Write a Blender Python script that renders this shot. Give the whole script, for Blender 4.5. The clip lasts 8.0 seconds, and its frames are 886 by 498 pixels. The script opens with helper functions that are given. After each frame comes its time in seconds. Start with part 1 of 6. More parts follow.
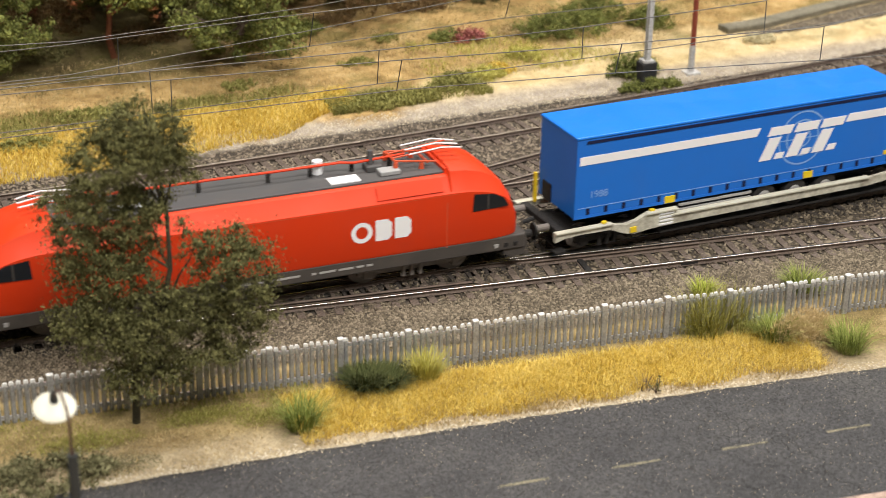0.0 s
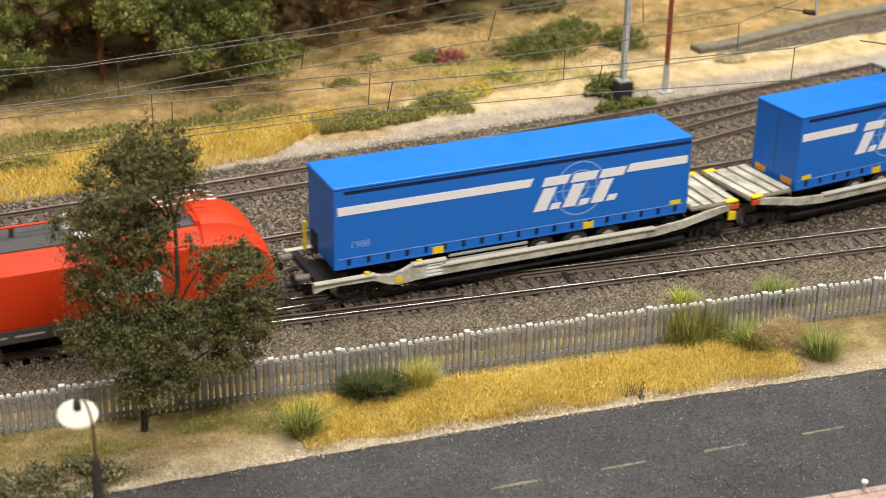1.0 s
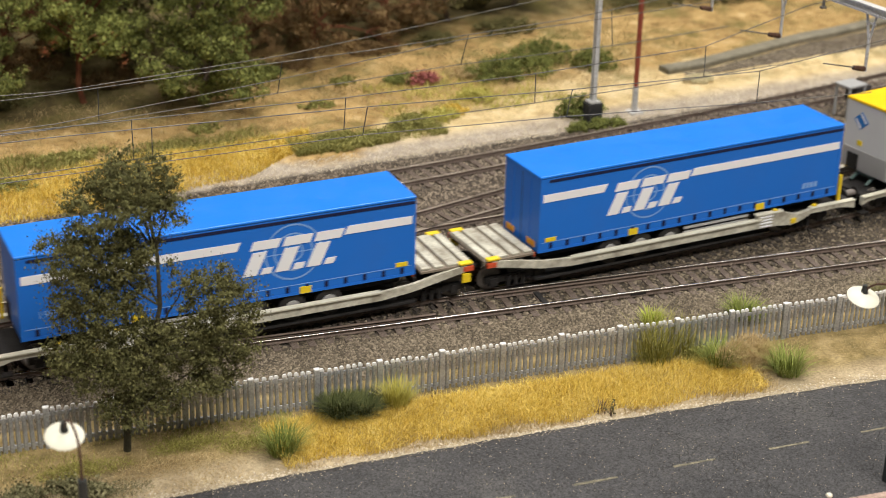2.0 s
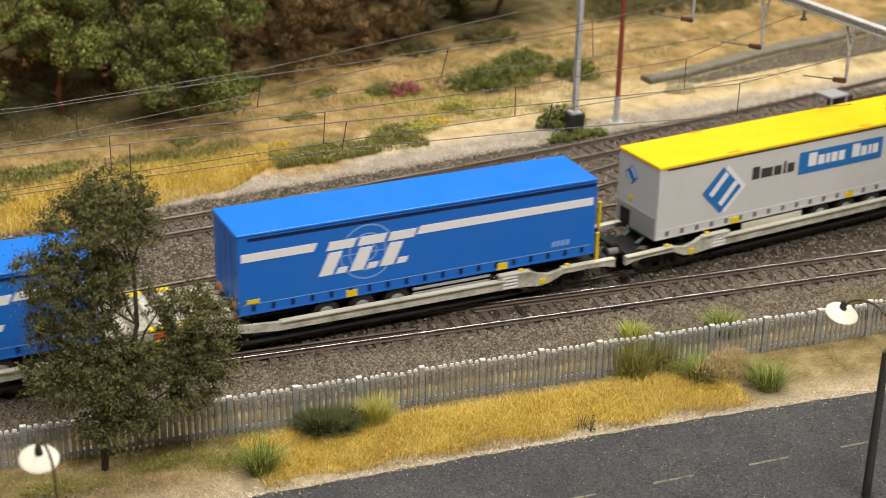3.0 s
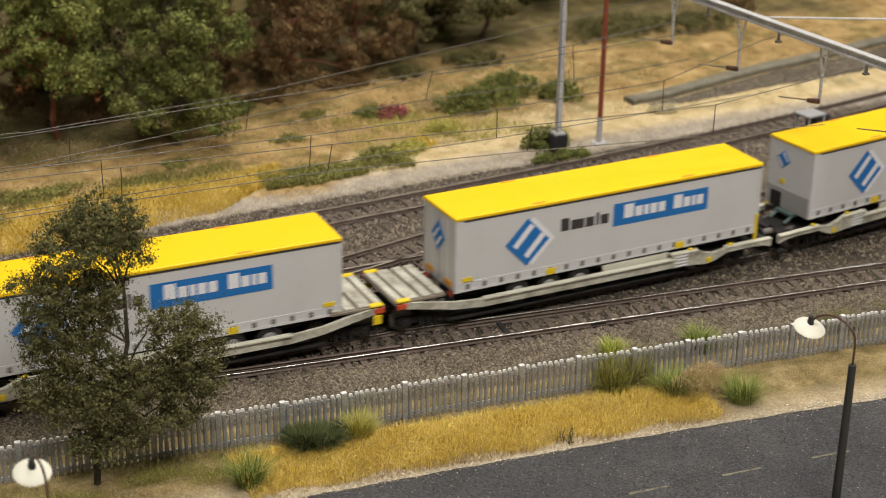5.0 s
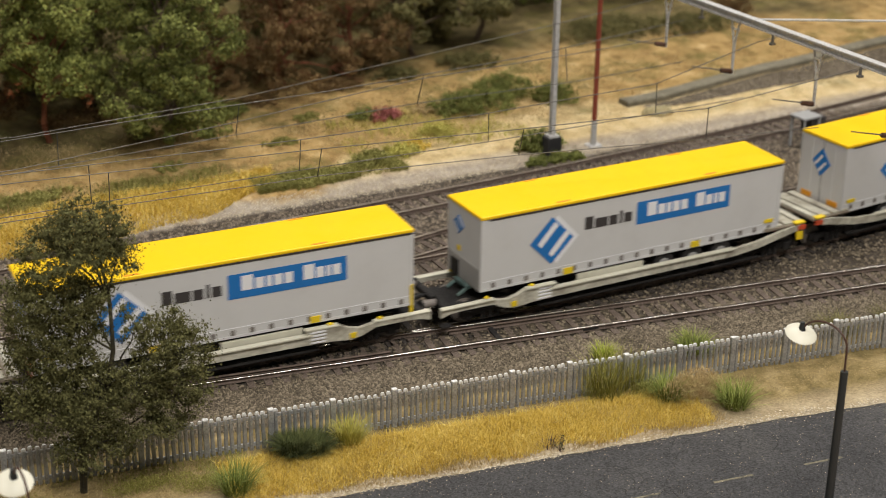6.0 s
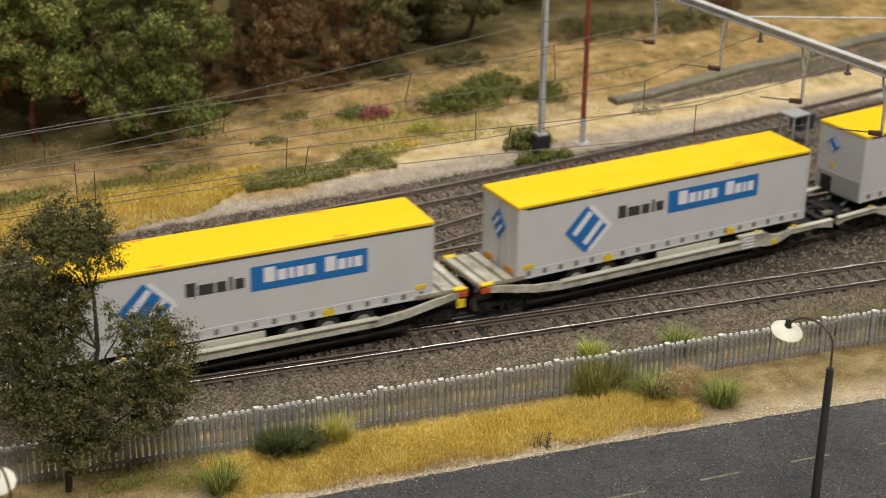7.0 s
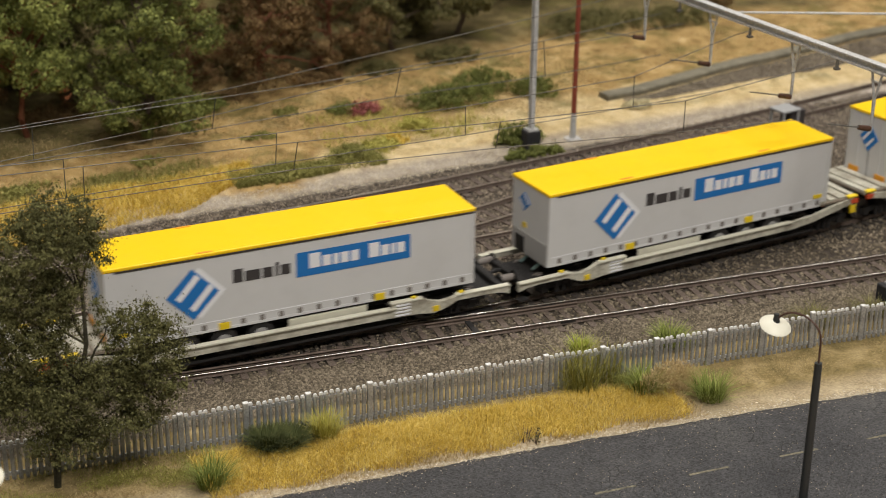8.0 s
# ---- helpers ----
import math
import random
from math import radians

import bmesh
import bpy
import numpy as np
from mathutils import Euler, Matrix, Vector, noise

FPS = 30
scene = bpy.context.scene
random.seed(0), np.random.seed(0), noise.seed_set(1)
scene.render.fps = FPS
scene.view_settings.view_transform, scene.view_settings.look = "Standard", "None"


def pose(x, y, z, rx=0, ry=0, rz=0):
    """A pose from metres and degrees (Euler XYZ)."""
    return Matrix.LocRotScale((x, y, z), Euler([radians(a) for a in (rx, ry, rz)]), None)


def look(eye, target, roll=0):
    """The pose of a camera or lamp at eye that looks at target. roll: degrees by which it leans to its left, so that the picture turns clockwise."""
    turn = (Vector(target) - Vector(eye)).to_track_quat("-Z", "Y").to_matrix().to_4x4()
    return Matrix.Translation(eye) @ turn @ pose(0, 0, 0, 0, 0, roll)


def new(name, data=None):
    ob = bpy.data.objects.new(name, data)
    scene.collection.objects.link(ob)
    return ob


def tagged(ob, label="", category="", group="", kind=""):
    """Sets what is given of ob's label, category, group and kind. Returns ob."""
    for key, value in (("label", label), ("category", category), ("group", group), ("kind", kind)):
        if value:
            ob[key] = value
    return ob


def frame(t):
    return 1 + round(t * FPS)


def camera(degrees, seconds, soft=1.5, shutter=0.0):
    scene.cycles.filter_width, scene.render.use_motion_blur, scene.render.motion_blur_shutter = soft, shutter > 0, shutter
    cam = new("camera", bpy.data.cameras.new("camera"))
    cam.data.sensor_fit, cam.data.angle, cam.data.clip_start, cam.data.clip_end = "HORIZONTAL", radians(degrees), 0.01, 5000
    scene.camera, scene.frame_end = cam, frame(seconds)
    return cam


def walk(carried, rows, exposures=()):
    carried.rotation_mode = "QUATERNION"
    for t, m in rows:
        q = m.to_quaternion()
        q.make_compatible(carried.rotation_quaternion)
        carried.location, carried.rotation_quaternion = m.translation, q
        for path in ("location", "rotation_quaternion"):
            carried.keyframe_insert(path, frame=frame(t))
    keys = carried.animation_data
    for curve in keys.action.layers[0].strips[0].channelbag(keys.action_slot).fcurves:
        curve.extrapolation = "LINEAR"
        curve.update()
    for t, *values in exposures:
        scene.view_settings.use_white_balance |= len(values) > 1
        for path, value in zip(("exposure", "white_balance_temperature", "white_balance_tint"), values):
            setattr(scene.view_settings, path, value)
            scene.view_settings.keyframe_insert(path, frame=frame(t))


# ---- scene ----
cam = camera(29.91, 8.0, soft=0.8, shutter=0.36)
cam.data.dof.use_dof = True
cam.data.dof.focus_distance = 0.635
cam.data.dof.aperture_fstop = 18.5
PATH = [
    (0, (-0.17345, -0.53904, 0.27834), (0.17166, 0.29847, -0.14532), 0.95),
    (0.5, (-0.18425, -0.54808, 0.28232), (0.17239, 0.28741, -0.13571), 1.06),
    (1, (-0.19174, -0.5576, 0.28842), (0.17434, 0.27565, -0.12592), 1.14),
    (1.5, (-0.19788, -0.5686, 0.29357), (0.17716, 0.2635, -0.11503), 1.18),
    (3, (-0.19292, -0.56626, 0.30166), (0.19593, 0.26071, -0.10444), 1.23),
    (3.5, (-0.19044, -0.57103, 0.30336), (0.19665, 0.25826, -0.0997), 1.04),
    (4, (-0.19383, -0.58162, 0.30692), (0.19476, 0.24921, -0.09148), 0.98),
    (4.5, (-0.19643, -0.58514, 0.30879), (0.19533, 0.24542, -0.08705), 0.96),
    (6, (-0.1879, -0.58144, 0.30977), (0.20215, 0.2497, -0.08654), 0.75),
    (6.5, (-0.18701, -0.58187, 0.3093), (0.20527, 0.24844, -0.08654), 0.74),
    (7, (-0.18461, -0.58216, 0.30885), (0.20811, 0.24758, -0.08778), 0.74),
    (7.5, (-0.18438, -0.58281, 0.30877), (0.21063, 0.24543, -0.08869), 0.79),
    (8, (-0.18317, -0.58312, 0.30834), (0.21271, 0.24429, -0.09), 0.76),
]
walk(cam, [(t, look(eye, target, roll)) for t, eye, target, roll in PATH],
     exposures=[(0, 0.42), (1, 0.34), (3.5, 0.08), (4.5, -0.07), (6, -0.16), (8, -0.23)])

# ---------------------------------------------------------------- scale
# A model railway in 1:87. Lengths below are in full-size metres and shrink by S.
S = 1 / 87
rng = np.random.default_rng(7)


def at(x, y, z, rx=0, ry=0, rz=0):
    return pose(x * S, y * S, z * S, rx, ry, rz)


# ---------------------------------------------------------------- world and lamps
world = bpy.data.worlds.new("hall_air")
scene.world = world
world.use_nodes = True
world.node_tree.nodes["Background"].inputs[0].default_value = (1.0, 0.95, 0.88, 1)
world.node_tree.nodes["Background"].inputs[1].default_value = 0.10

LAMPS = [(0.05, -0.95, 31.0), (0.45, 0.45, 17.0), (1.45, -0.1, 9.0), (-1.15, -0.1, 9.0)]


def ceiling_lamp(x, y, watts):
    data = bpy.data.lights.new("ceiling_lamp", "AREA")
    data.shape, data.size, data.size_y = "RECTANGLE", 0.8, 0.5
    data.energy, data.color = watts, (1.0, 0.96, 0.9)
    ob = new("ceiling_lamp", data)
    ob.matrix_world = pose(x, y, 1.38)
    return ob


for lamp_x, lamp_y, lamp_w in LAMPS:
    ceiling_lamp(lamp_x, lamp_y, lamp_w)


# ---------------------------------------------------------------- materials
def nodes_of(name):
    m = bpy.data.materials.new(name)
    m.use_nodes = True
    nt = m.node_tree
    return m, nt, nt.nodes["Principled BSDF"]


def ramp(nt, fac, stops):
    r = nt.nodes.new("ShaderNodeValToRGB")
    el = r.color_ramp.elements
    while len(el) < len(stops):
        el.new(0.5)
    for e, (p, c) in zip(el, stops):
        e.position, e.color = p, (*c, 1)
    nt.links.new(fac, r.inputs[0])
    return r.outputs[0]


def coords(nt):
    tc = nt.nodes.new("ShaderNodeTexCoord")
    mp = nt.nodes.new("ShaderNodeMapping")
    mp.inputs["Scale"].default_value = (1 / S, 1 / S, 1 / S)
    nt.links.new(tc.outputs["Object"], mp.inputs[0])
    return mp.outputs[0]


def noise_of(nt, vec, scale, detail=4, rough=0.6):
    n = nt.nodes.new("ShaderNodeTexNoise")
    n.inputs["Scale"].default_value, n.inputs["Detail"].default_value, n.inputs["Roughness"].default_value = scale, detail, rough
    nt.links.new(vec, n.inputs["Vector"])
    return n.outputs["Fac"]


def mix(nt, fac, a, b, kind="MIX"):
    n = nt.nodes.new("ShaderNodeMix")
    n.data_type, n.blend_type = "RGBA", kind
    for sock, v in ((n.inputs[0], fac), (n.inputs[6], a), (n.inputs[7], b)):
        if isinstance(v, (int, float)):
            sock.default_value = v
        elif isinstance(v, tuple):
            sock.default_value = (*v, 1)
        else:
            nt.links.new(v, sock)
    return n.outputs[2]


def bump_of(nt, bsdf, height, strength, dist):
    b = nt.nodes.new("ShaderNodeBump")
    b.inputs["Strength"].default_value, b.inputs["Distance"].default_value = strength, dist * S
    nt.links.new(height, b.inputs["Height"])
    nt.links.new(b.outputs[0], bsdf.inputs["Normal"])


def surface(name, stops, big=0.6, fine=9.0, rough=0.8, bump=0.4, depth=0.05, metal=0.0, speck=0.35, coat=0.0, cut=0.2):
    """A surface with broad stains and fine grain, in full-size metres."""
    m, nt, b = nodes_of(name)
    v = coords(nt)
    n1, n2 = noise_of(nt, v, big), noise_of(nt, v, fine, 5)
    base = ramp(nt, n1, stops)
    grain = ramp(nt, n2, [(0.5 - cut, (1 - speck,) * 3), (0.5 + cut, (1 + speck * 0.5,) * 3)])
    nt.links.new(mix(nt, 1.0, base, grain, "MULTIPLY"), b.inputs["Base Color"])
    b.inputs["Roughness"].default_value, b.inputs["Metallic"].default_value = rough, metal
    b.inputs["Specular IOR Level"].default_value = 0.35
    b.inputs["Coat Weight"].default_value = coat
    bump_of(nt, b, n2, bump, depth)
    return m


def paint(name, col, rough=0.42, wear=0.12, dirt=(0.16, 0.13, 0.1)):
    """Moulded and painted plastic: nearly plain, with faint grime and unevenness."""
    m, nt, b = nodes_of(name)
    v = coords(nt)
    n1, n2 = noise_of(nt, v, 0.7, 5, 0.65), noise_of(nt, v, 14, 3)
    fac = ramp(nt, n1, [(0.45, (0, 0, 0)), (0.8, (wear, wear, wear))])
    nt.links.new(mix(nt, fac, col, dirt), b.inputs["Base Color"])
    nt.links.new(ramp(nt, n1, [(0.3, (rough - 0.06,) * 3), (0.7, (rough + 0.1,) * 3)]), b.inputs["Roughness"])
    b.inputs["Specular IOR Level"].default_value = 0.3
    bump_of(nt, b, n2, 0.06, 0.02)
    return m


def leafy(name, stops, rough=0.85, thin=0.0):
    """Flock, foam and static grass: each piece takes its own shade."""
    m, nt, b = nodes_of(name)
    g = nt.nodes.new("ShaderNodeNewGeometry")
    n1 = noise_of(nt, coords(nt), 0.8, 3)
    add = nt.nodes.new("ShaderNodeMath")
    add.operation = "MULTIPLY_ADD"
    add.inputs[1].default_value, add.inputs[2].default_value = 0.6, 0.0
    nt.links.new(g.outputs["Random Per Island"], add.inputs[0])
    add2 = nt.nodes.new("ShaderNodeMath")
    add2.operation = "MULTIPLY_ADD"
    add2.inputs[1].default_value = 0.5
    nt.links.new(n1, add2.inputs[0])
    nt.links.new(add.outputs[0], add2.inputs[2])
    nt.links.new(ramp(nt, add2.outputs[0], stops), b.inputs["Base Color"])
    b.inputs["Roughness"].default_value = rough
    b.inputs["Specular IOR Level"].default_value = 0.2
    return m


M_BALLAST = surface("ballast_grit", [(0.3, (0.10, 0.078, 0.06)), (0.5, (0.145, 0.115, 0.09)), (0.72, (0.20, 0.165, 0.13))], 0.35, 7, 0.95, 0.9, 0.09, speck=0.55)
M_STONE = leafy("ballast_stone", [(0.1, (0.03, 0.024, 0.016)), (0.5, (0.098, 0.079, 0.055)), (0.95, (0.25, 0.205, 0.147))], 0.92)
M_STONEPALE = leafy("pale_ballast_stone", [(0.1, (0.06, 0.048, 0.035)), (0.5, (0.16, 0.128, 0.095)), (0.95, (0.3, 0.245, 0.185))], 0.92)
# near-black stones: the train's shade put into the colour, with some oil
M_SHADEOILGRIT = leafy("shaded_oily_stone", [(0.1, (0.008, 0.007, 0.006)), (0.5, (0.03, 0.025, 0.02)), (0.95, (0.085, 0.07, 0.055))], 0.6)
M_ROAD = surface("asphalt", [(0.3, (0.046, 0.045, 0.047)), (0.55, (0.066, 0.064, 0.065)), (0.75, (0.092, 0.088, 0.085))], 0.3, 17, 0.66, 0.9, 0.05, speck=0.8, cut=0.15)
M_CRACK = surface("tar_crack", [(0.3, (0.018, 0.018, 0.018)), (0.7, (0.028, 0.027, 0.026))], 2, 12, 0.8)
M_LINE = surface("faded_road_paint", [(0.3, (0.09, 0.085, 0.065)), (0.6, (0.23, 0.205, 0.14))], 3.5, 14, 0.8, speck=0.5)
M_KERB = surface("kerb_concrete", [(0.3, (0.36, 0.25, 0.2)), (0.7, (0.46, 0.34, 0.28))], 1, 12, 0.85)
M_SLEEPER = surface("weathered_sleeper", [(0.3, (0.085, 0.062, 0.048)), (0.7, (0.15, 0.115, 0.092))], 1.5, 14, 0.85, speck=0.5)
# sleepers darkened mostly to stand for shade under the train, partly for oil
M_SHADEOILY = surface("shaded_oily_sleeper", [(0.3, (0.03, 0.025, 0.021)), (0.7, (0.075, 0.06, 0.05))], 1.5, 14, 0.7, speck=0.5)
M_RAILSIDE = surface("rusty_rail", [(0.3, (0.10, 0.072, 0.056)), (0.7, (0.17, 0.125, 0.10))], 2, 16, 0.7)
M_RAILTOP = surface("polished_rail", [(0.3, (0.5, 0.45, 0.4)), (0.7, (0.85, 0.8, 0.74))], 0.35, 20, 0.27, 0.1, metal=1.0, speck=0.1)
M_RAILDULL = surface("dull_rail_head", [(0.3, (0.22, 0.185, 0.15)), (0.7, (0.42, 0.36, 0.3))], 0.35, 20, 0.42, 0.1, metal=0.9, speck=0.15)
M_BLACK = surface("sooty_black", [(0.3, (0.012, 0.011, 0.011)), (0.7, (0.03, 0.027, 0.025))], 1.2, 12, 0.7)
M_FENCE = surface("galvanised_paling", [(0.3, (0.3, 0.3, 0.3)), (0.55, (0.48, 0.48, 0.48)), (0.75, (0.62, 0.615, 0.6))], 1.6, 12, 0.32, 0.4, 0.03, metal=0.45, speck=0.45)
# white for fence tops: light from overhead put into the colour
M_LITTIP = surface("toplit_white_tip", [(0.3, (0.66, 0.65, 0.63)), (0.7, (0.85, 0.84, 0.82))], 4, 16, 0.5)
M_MAST = surface("grey_mast_paint", [(0.3, (0.48, 0.47, 0.46)), (0.7, (0.6, 0.59, 0.58))], 1.5, 12, 0.5)
M_REDPOLE = surface("oxide_red_paint", [(0.3, (0.24, 0.05, 0.03)), (0.7, (0.33, 0.08, 0.045))], 2, 12, 0.55)
M_BASE = surface("dark_footing", [(0.3, (0.02, 0.02, 0.022)), (0.7, (0.04, 0.038, 0.038))], 2, 10, 0.8)
M_WIRE = surface("wire_metal", [(0.3, (0.1, 0.093, 0.082)), (0.7, (0.19, 0.178, 0.16))], 2, 12, 0.5, metal=0.4)
M_DROPPER = surface("dropper_metal", [(0.3, (0.05, 0.05, 0.045)), (0.7, (0.09, 0.085, 0.08))], 2, 12, 0.6)
M_INSUL = surface("brown_insulator", [(0.3, (0.07, 0.035, 0.022)), (0.7, (0.11, 0.055, 0.035))], 2, 12, 0.35)
M_CONC = surface("platform_concrete", [(0.3, (0.13, 0.118, 0.085)), (0.7, (0.25, 0.225, 0.165))], 0.9, 9, 0.9)
M_BARK = surface("bark", [(0.3, (0.085, 0.06, 0.042)), (0.7, (0.16, 0.115, 0.08))], 2, 12, 0.9, 0.8, 0.05)
M_DARKBARK = surface("dark_olive_bark", [(0.3, (0.03, 0.027, 0.016)), (0.7, (0.08, 0.07, 0.04))], 2, 12, 0.9, 0.8, 0.05)
M_REDBARK = surface("reddish_bark", [(0.3, (0.15, 0.05, 0.025)), (0.7, (0.27, 0.1, 0.05))], 2, 12, 0.9, 0.8, 0.05)
M_GREEN = leafy("oak_flock", [(0.15, (0.06, 0.07, 0.02)), (0.5, (0.15, 0.165, 0.044)), (0.95, (0.3, 0.315, 0.085))])
M_DARKGRASS = leafy("dark_green_grass", [(0.1, (0.022, 0.03, 0.009)), (0.5, (0.075, 0.088, 0.028)), (0.95, (0.18, 0.19, 0.07))])
M_CREAMWEED = leafy("cream_flock", [(0.1, (0.42, 0.36, 0.2)), (0.9, (0.78, 0.7, 0.46))])
M_LIGHTGREEN = leafy("light_flock", [(0.15, (0.075, 0.088, 0.025)), (0.5, (0.19, 0.21, 0.052)), (0.95, (0.36, 0.375, 0.105))])
M_OLIVE = leafy("olive_flock", [(0.1, (0.045, 0.042, 0.015)), (0.5, (0.125, 0.112, 0.042)), (0.95, (0.26, 0.235, 0.095))])
M_RUST = leafy("russet_flock", [(0.1, (0.05, 0.03, 0.013)), (0.5, (0.15, 0.09, 0.036)), (0.95, (0.33, 0.22, 0.1))])
M_RUSTTWIG = leafy("russet_twig", [(0.1, (0.17, 0.05, 0.02)), (0.9, (0.4, 0.16, 0.07))])
M_GOLD = leafy("golden_grass", [(0.1, (0.36, 0.215, 0.025)), (0.5, (0.67, 0.465, 0.072)), (0.95, (0.89, 0.75, 0.27))])
M_STRAW = leafy("straw_grass", [(0.1, (0.25, 0.17, 0.075)), (0.5, (0.40, 0.29, 0.14)), (0.95, (0.55, 0.44, 0.24))])
M_FRESH = leafy("fresh_grass", [(0.1, (0.055, 0.075, 0.014)), (0.5, (0.18, 0.215, 0.044)), (0.95, (0.39, 0.41, 0.12))])
M_LIME = leafy("lime_grass", [(0.1, (0.26, 0.24, 0.05)), (0.5, (0.44, 0.4, 0.09)), (0.95, (0.62, 0.56, 0.18))])
M_SAGE = leafy("sage_flock", [(0.1, (0.06, 0.057, 0.025)), (0.5, (0.145, 0.135, 0.065)), (0.95, (0.28, 0.26, 0.14))])
M_PALE = leafy("pale_green_flock", [(0.1, (0.09, 0.09, 0.025)), (0.5, (0.22, 0.21, 0.058)), (0.95, (0.42, 0.38, 0.125))])
M_FEATHER = leafy("feathery_olive_flock", [(0.1, (0.045, 0.045, 0.016)), (0.5, (0.105, 0.102, 0.037)), (0.95, (0.2, 0.19, 0.075))])
M_WISP = leafy("wispy_weed", [(0.1, (0.12, 0.12, 0.025)), (0.5, (0.26, 0.245, 0.06)), (0.95, (0.44, 0.4, 0.12))])
M_CHIP = leafy("pale_chippings", [(0.1, (0.22, 0.18, 0.13)), (0.5, (0.42, 0.35, 0.25)), (0.95, (0.68, 0.6, 0.46))])
M_PINK = leafy("pink_blossom", [(0.1, (0.14, 0.04, 0.035)), (0.5, (0.34, 0.1, 0.08)), (0.95, (0.48, 0.2, 0.2))])
M_DRY = leafy("dry_brush", [(0.1, (0.28, 0.19, 0.08)), (0.5, (0.48, 0.35, 0.165)), (0.95, (0.66, 0.52, 0.29))])
M_LIMEGREEN = leafy("lime_green_grass", [(0.1, (0.2, 0.24, 0.03)), (0.5, (0.36, 0.4, 0.06)), (0.95, (0.52, 0.55, 0.12))])

P_BLUE = paint("trailer_blue", (0.014, 0.145, 0.57), 0.38, 0.06)
P_BLUEROOF = paint("roof_blue", (0.013, 0.175, 0.67), 0.36, 0.05)
P_NAVY = paint("navy_edge", (0.008, 0.012, 0.05), 0.45, 0.05)
P_WHITE = paint("print_white", (0.78, 0.78, 0.8), 0.45, 0.05)
P_PALEBLUE = paint("print_pale_blue", (0.2, 0.36, 0.68), 0.45, 0.03)
P_GREY = paint("trailer_grey", (0.585, 0.58, 0.575), 0.42, 0.10)
P_YELLOWROOF = paint("roof_yellow", (0.90, 0.57, 0.01), 0.4, 0.04, (0.75, 0.4, 0.05))
P_LOGOBLUE = paint("print_blue", (0.018, 0.16, 0.46), 0.45, 0.04)
P_INK = paint("print_charcoal", (0.05, 0.045, 0.045), 0.5, 0.03)
P_BEAM = surface("weathered_beam", [(0.3, (0.27, 0.24, 0.185)), (0.5, (0.5, 0.475, 0.39)), (0.7, (0.62, 0.6, 0.5))], 1.1, 9, 0.6, 0.2, 0.02, speck=0.3)
P_CREAM = paint("wagon_cream", (0.58, 0.56, 0.46), 0.5, 0.6, (0.3, 0.27, 0.2))
P_DECK = paint("deck_brown", (0.2, 0.165, 0.125), 0.7, 0.5)
P_YELLOW = paint("marker_yellow", (0.75, 0.54, 0.02), 0.45, 0.1)
P_REDMARK = paint("marker_red", (0.55, 0.08, 0.03), 0.45, 0.1)
P_RED = paint("engine_red", (0.63, 0.038, 0.004), 0.56, 0.06)
P_SILL = paint("engine_grey", (0.058, 0.051, 0.047), 0.5, 0.3)
P_DUST = paint("dusty_running_gear", (0.17, 0.15, 0.135), 0.6, 0.5)
P_ROOF = paint("engine_roof_grey", (0.075, 0.073, 0.075), 0.55, 0.25)
P_GLASS = paint("dark_window", (0.012, 0.014, 0.018), 0.12, 0.02)
P_TYRE = paint("tyre_black", (0.02, 0.019, 0.019), 0.75, 0.3)
P_RIM = paint("wheel_grey", (0.36, 0.35, 0.34), 0.5, 0.3)
P_TEAL = paint("hitch_green", (0.09, 0.14, 0.13), 0.55, 0.2)
P_ORANGE = paint("marker_orange", (0.75, 0.33, 0.03), 0.45, 0.1)
P_LAMPWHITE = paint("enamel_white", (0.68, 0.655, 0.545), 0.35, 0.08)
P_LAMPPOST = paint("lamp_post_dark", (0.022, 0.026, 0.026), 0.4, 0.1)
P_LAMPARM = paint("lamp_arm_brown", (0.07, 0.035, 0.024), 0.4, 0.1)
P_BOXGREY = paint("signal_box_grey", (0.34, 0.34, 0.34), 0.5, 0.2)


# ---------------------------------------------------------------- mesh helpers (full-size metres)
def box(bm, x0, x1, y0, y1, z0, z1, bevel=0.0):
    m = Matrix.Translation(((x0 + x1) / 2, (y0 + y1) / 2, (z0 + z1) / 2)) @ Matrix.Diagonal((abs(x1 - x0), abs(y1 - y0), abs(z1 - z0), 1))
    made = bmesh.ops.create_cube(bm, size=1, matrix=m)["verts"]
    if bevel:
        edges = list({e for v in made for e in v.link_edges})
        bmesh.ops.bevel(bm, geom=edges, offset=bevel, segments=2, profile=0.5, affect="EDGES")
    return bm


def rod(bm, a, b, r0, r1=None, seg=8):
    a, b = Vector(a), Vector(b)
    d = b - a
    m = Matrix.Translation((a + b) / 2) @ d.to_track_quat("Z", "Y").to_matrix().to_4x4()
    bmesh.ops.create_cone(bm, cap_ends=True, segments=seg, radius1=r0, radius2=r0 if r1 is None else r1, depth=d.length, matrix=m)
    return bm


def prism(bm, outline, y0, y1):
    """An outline in x and z, drawn out along y."""
    a = [bm.verts.new((x, y0, z)) for x, z in outline]
    b = [bm.verts.new((x, y1, z)) for x, z in outline]
    bm.faces.new(a)
    bm.faces.new(b[::-1])
    n = len(a)
    for i in range(n):
        bm.faces.new((a[i], b[i], b[(i + 1) % n], a[(i + 1) % n]))
    bmesh.ops.recalc_face_normals(bm, faces=bm.faces)
    return bm


def mesh_of(name, bm, material, smooth=False):
    bmesh.ops.scale(bm, vec=(S, S, S), verts=bm.verts)
    me = bpy.data.meshes.new(name)
    bm.to_mesh(me)
    bm.free()
    me.materials.append(material)
    if smooth:
        me.polygons.foreach_set("use_smooth", [True] * len(me.polygons))
        me.set_sharp_from_angle(angle=radians(32))
    return me


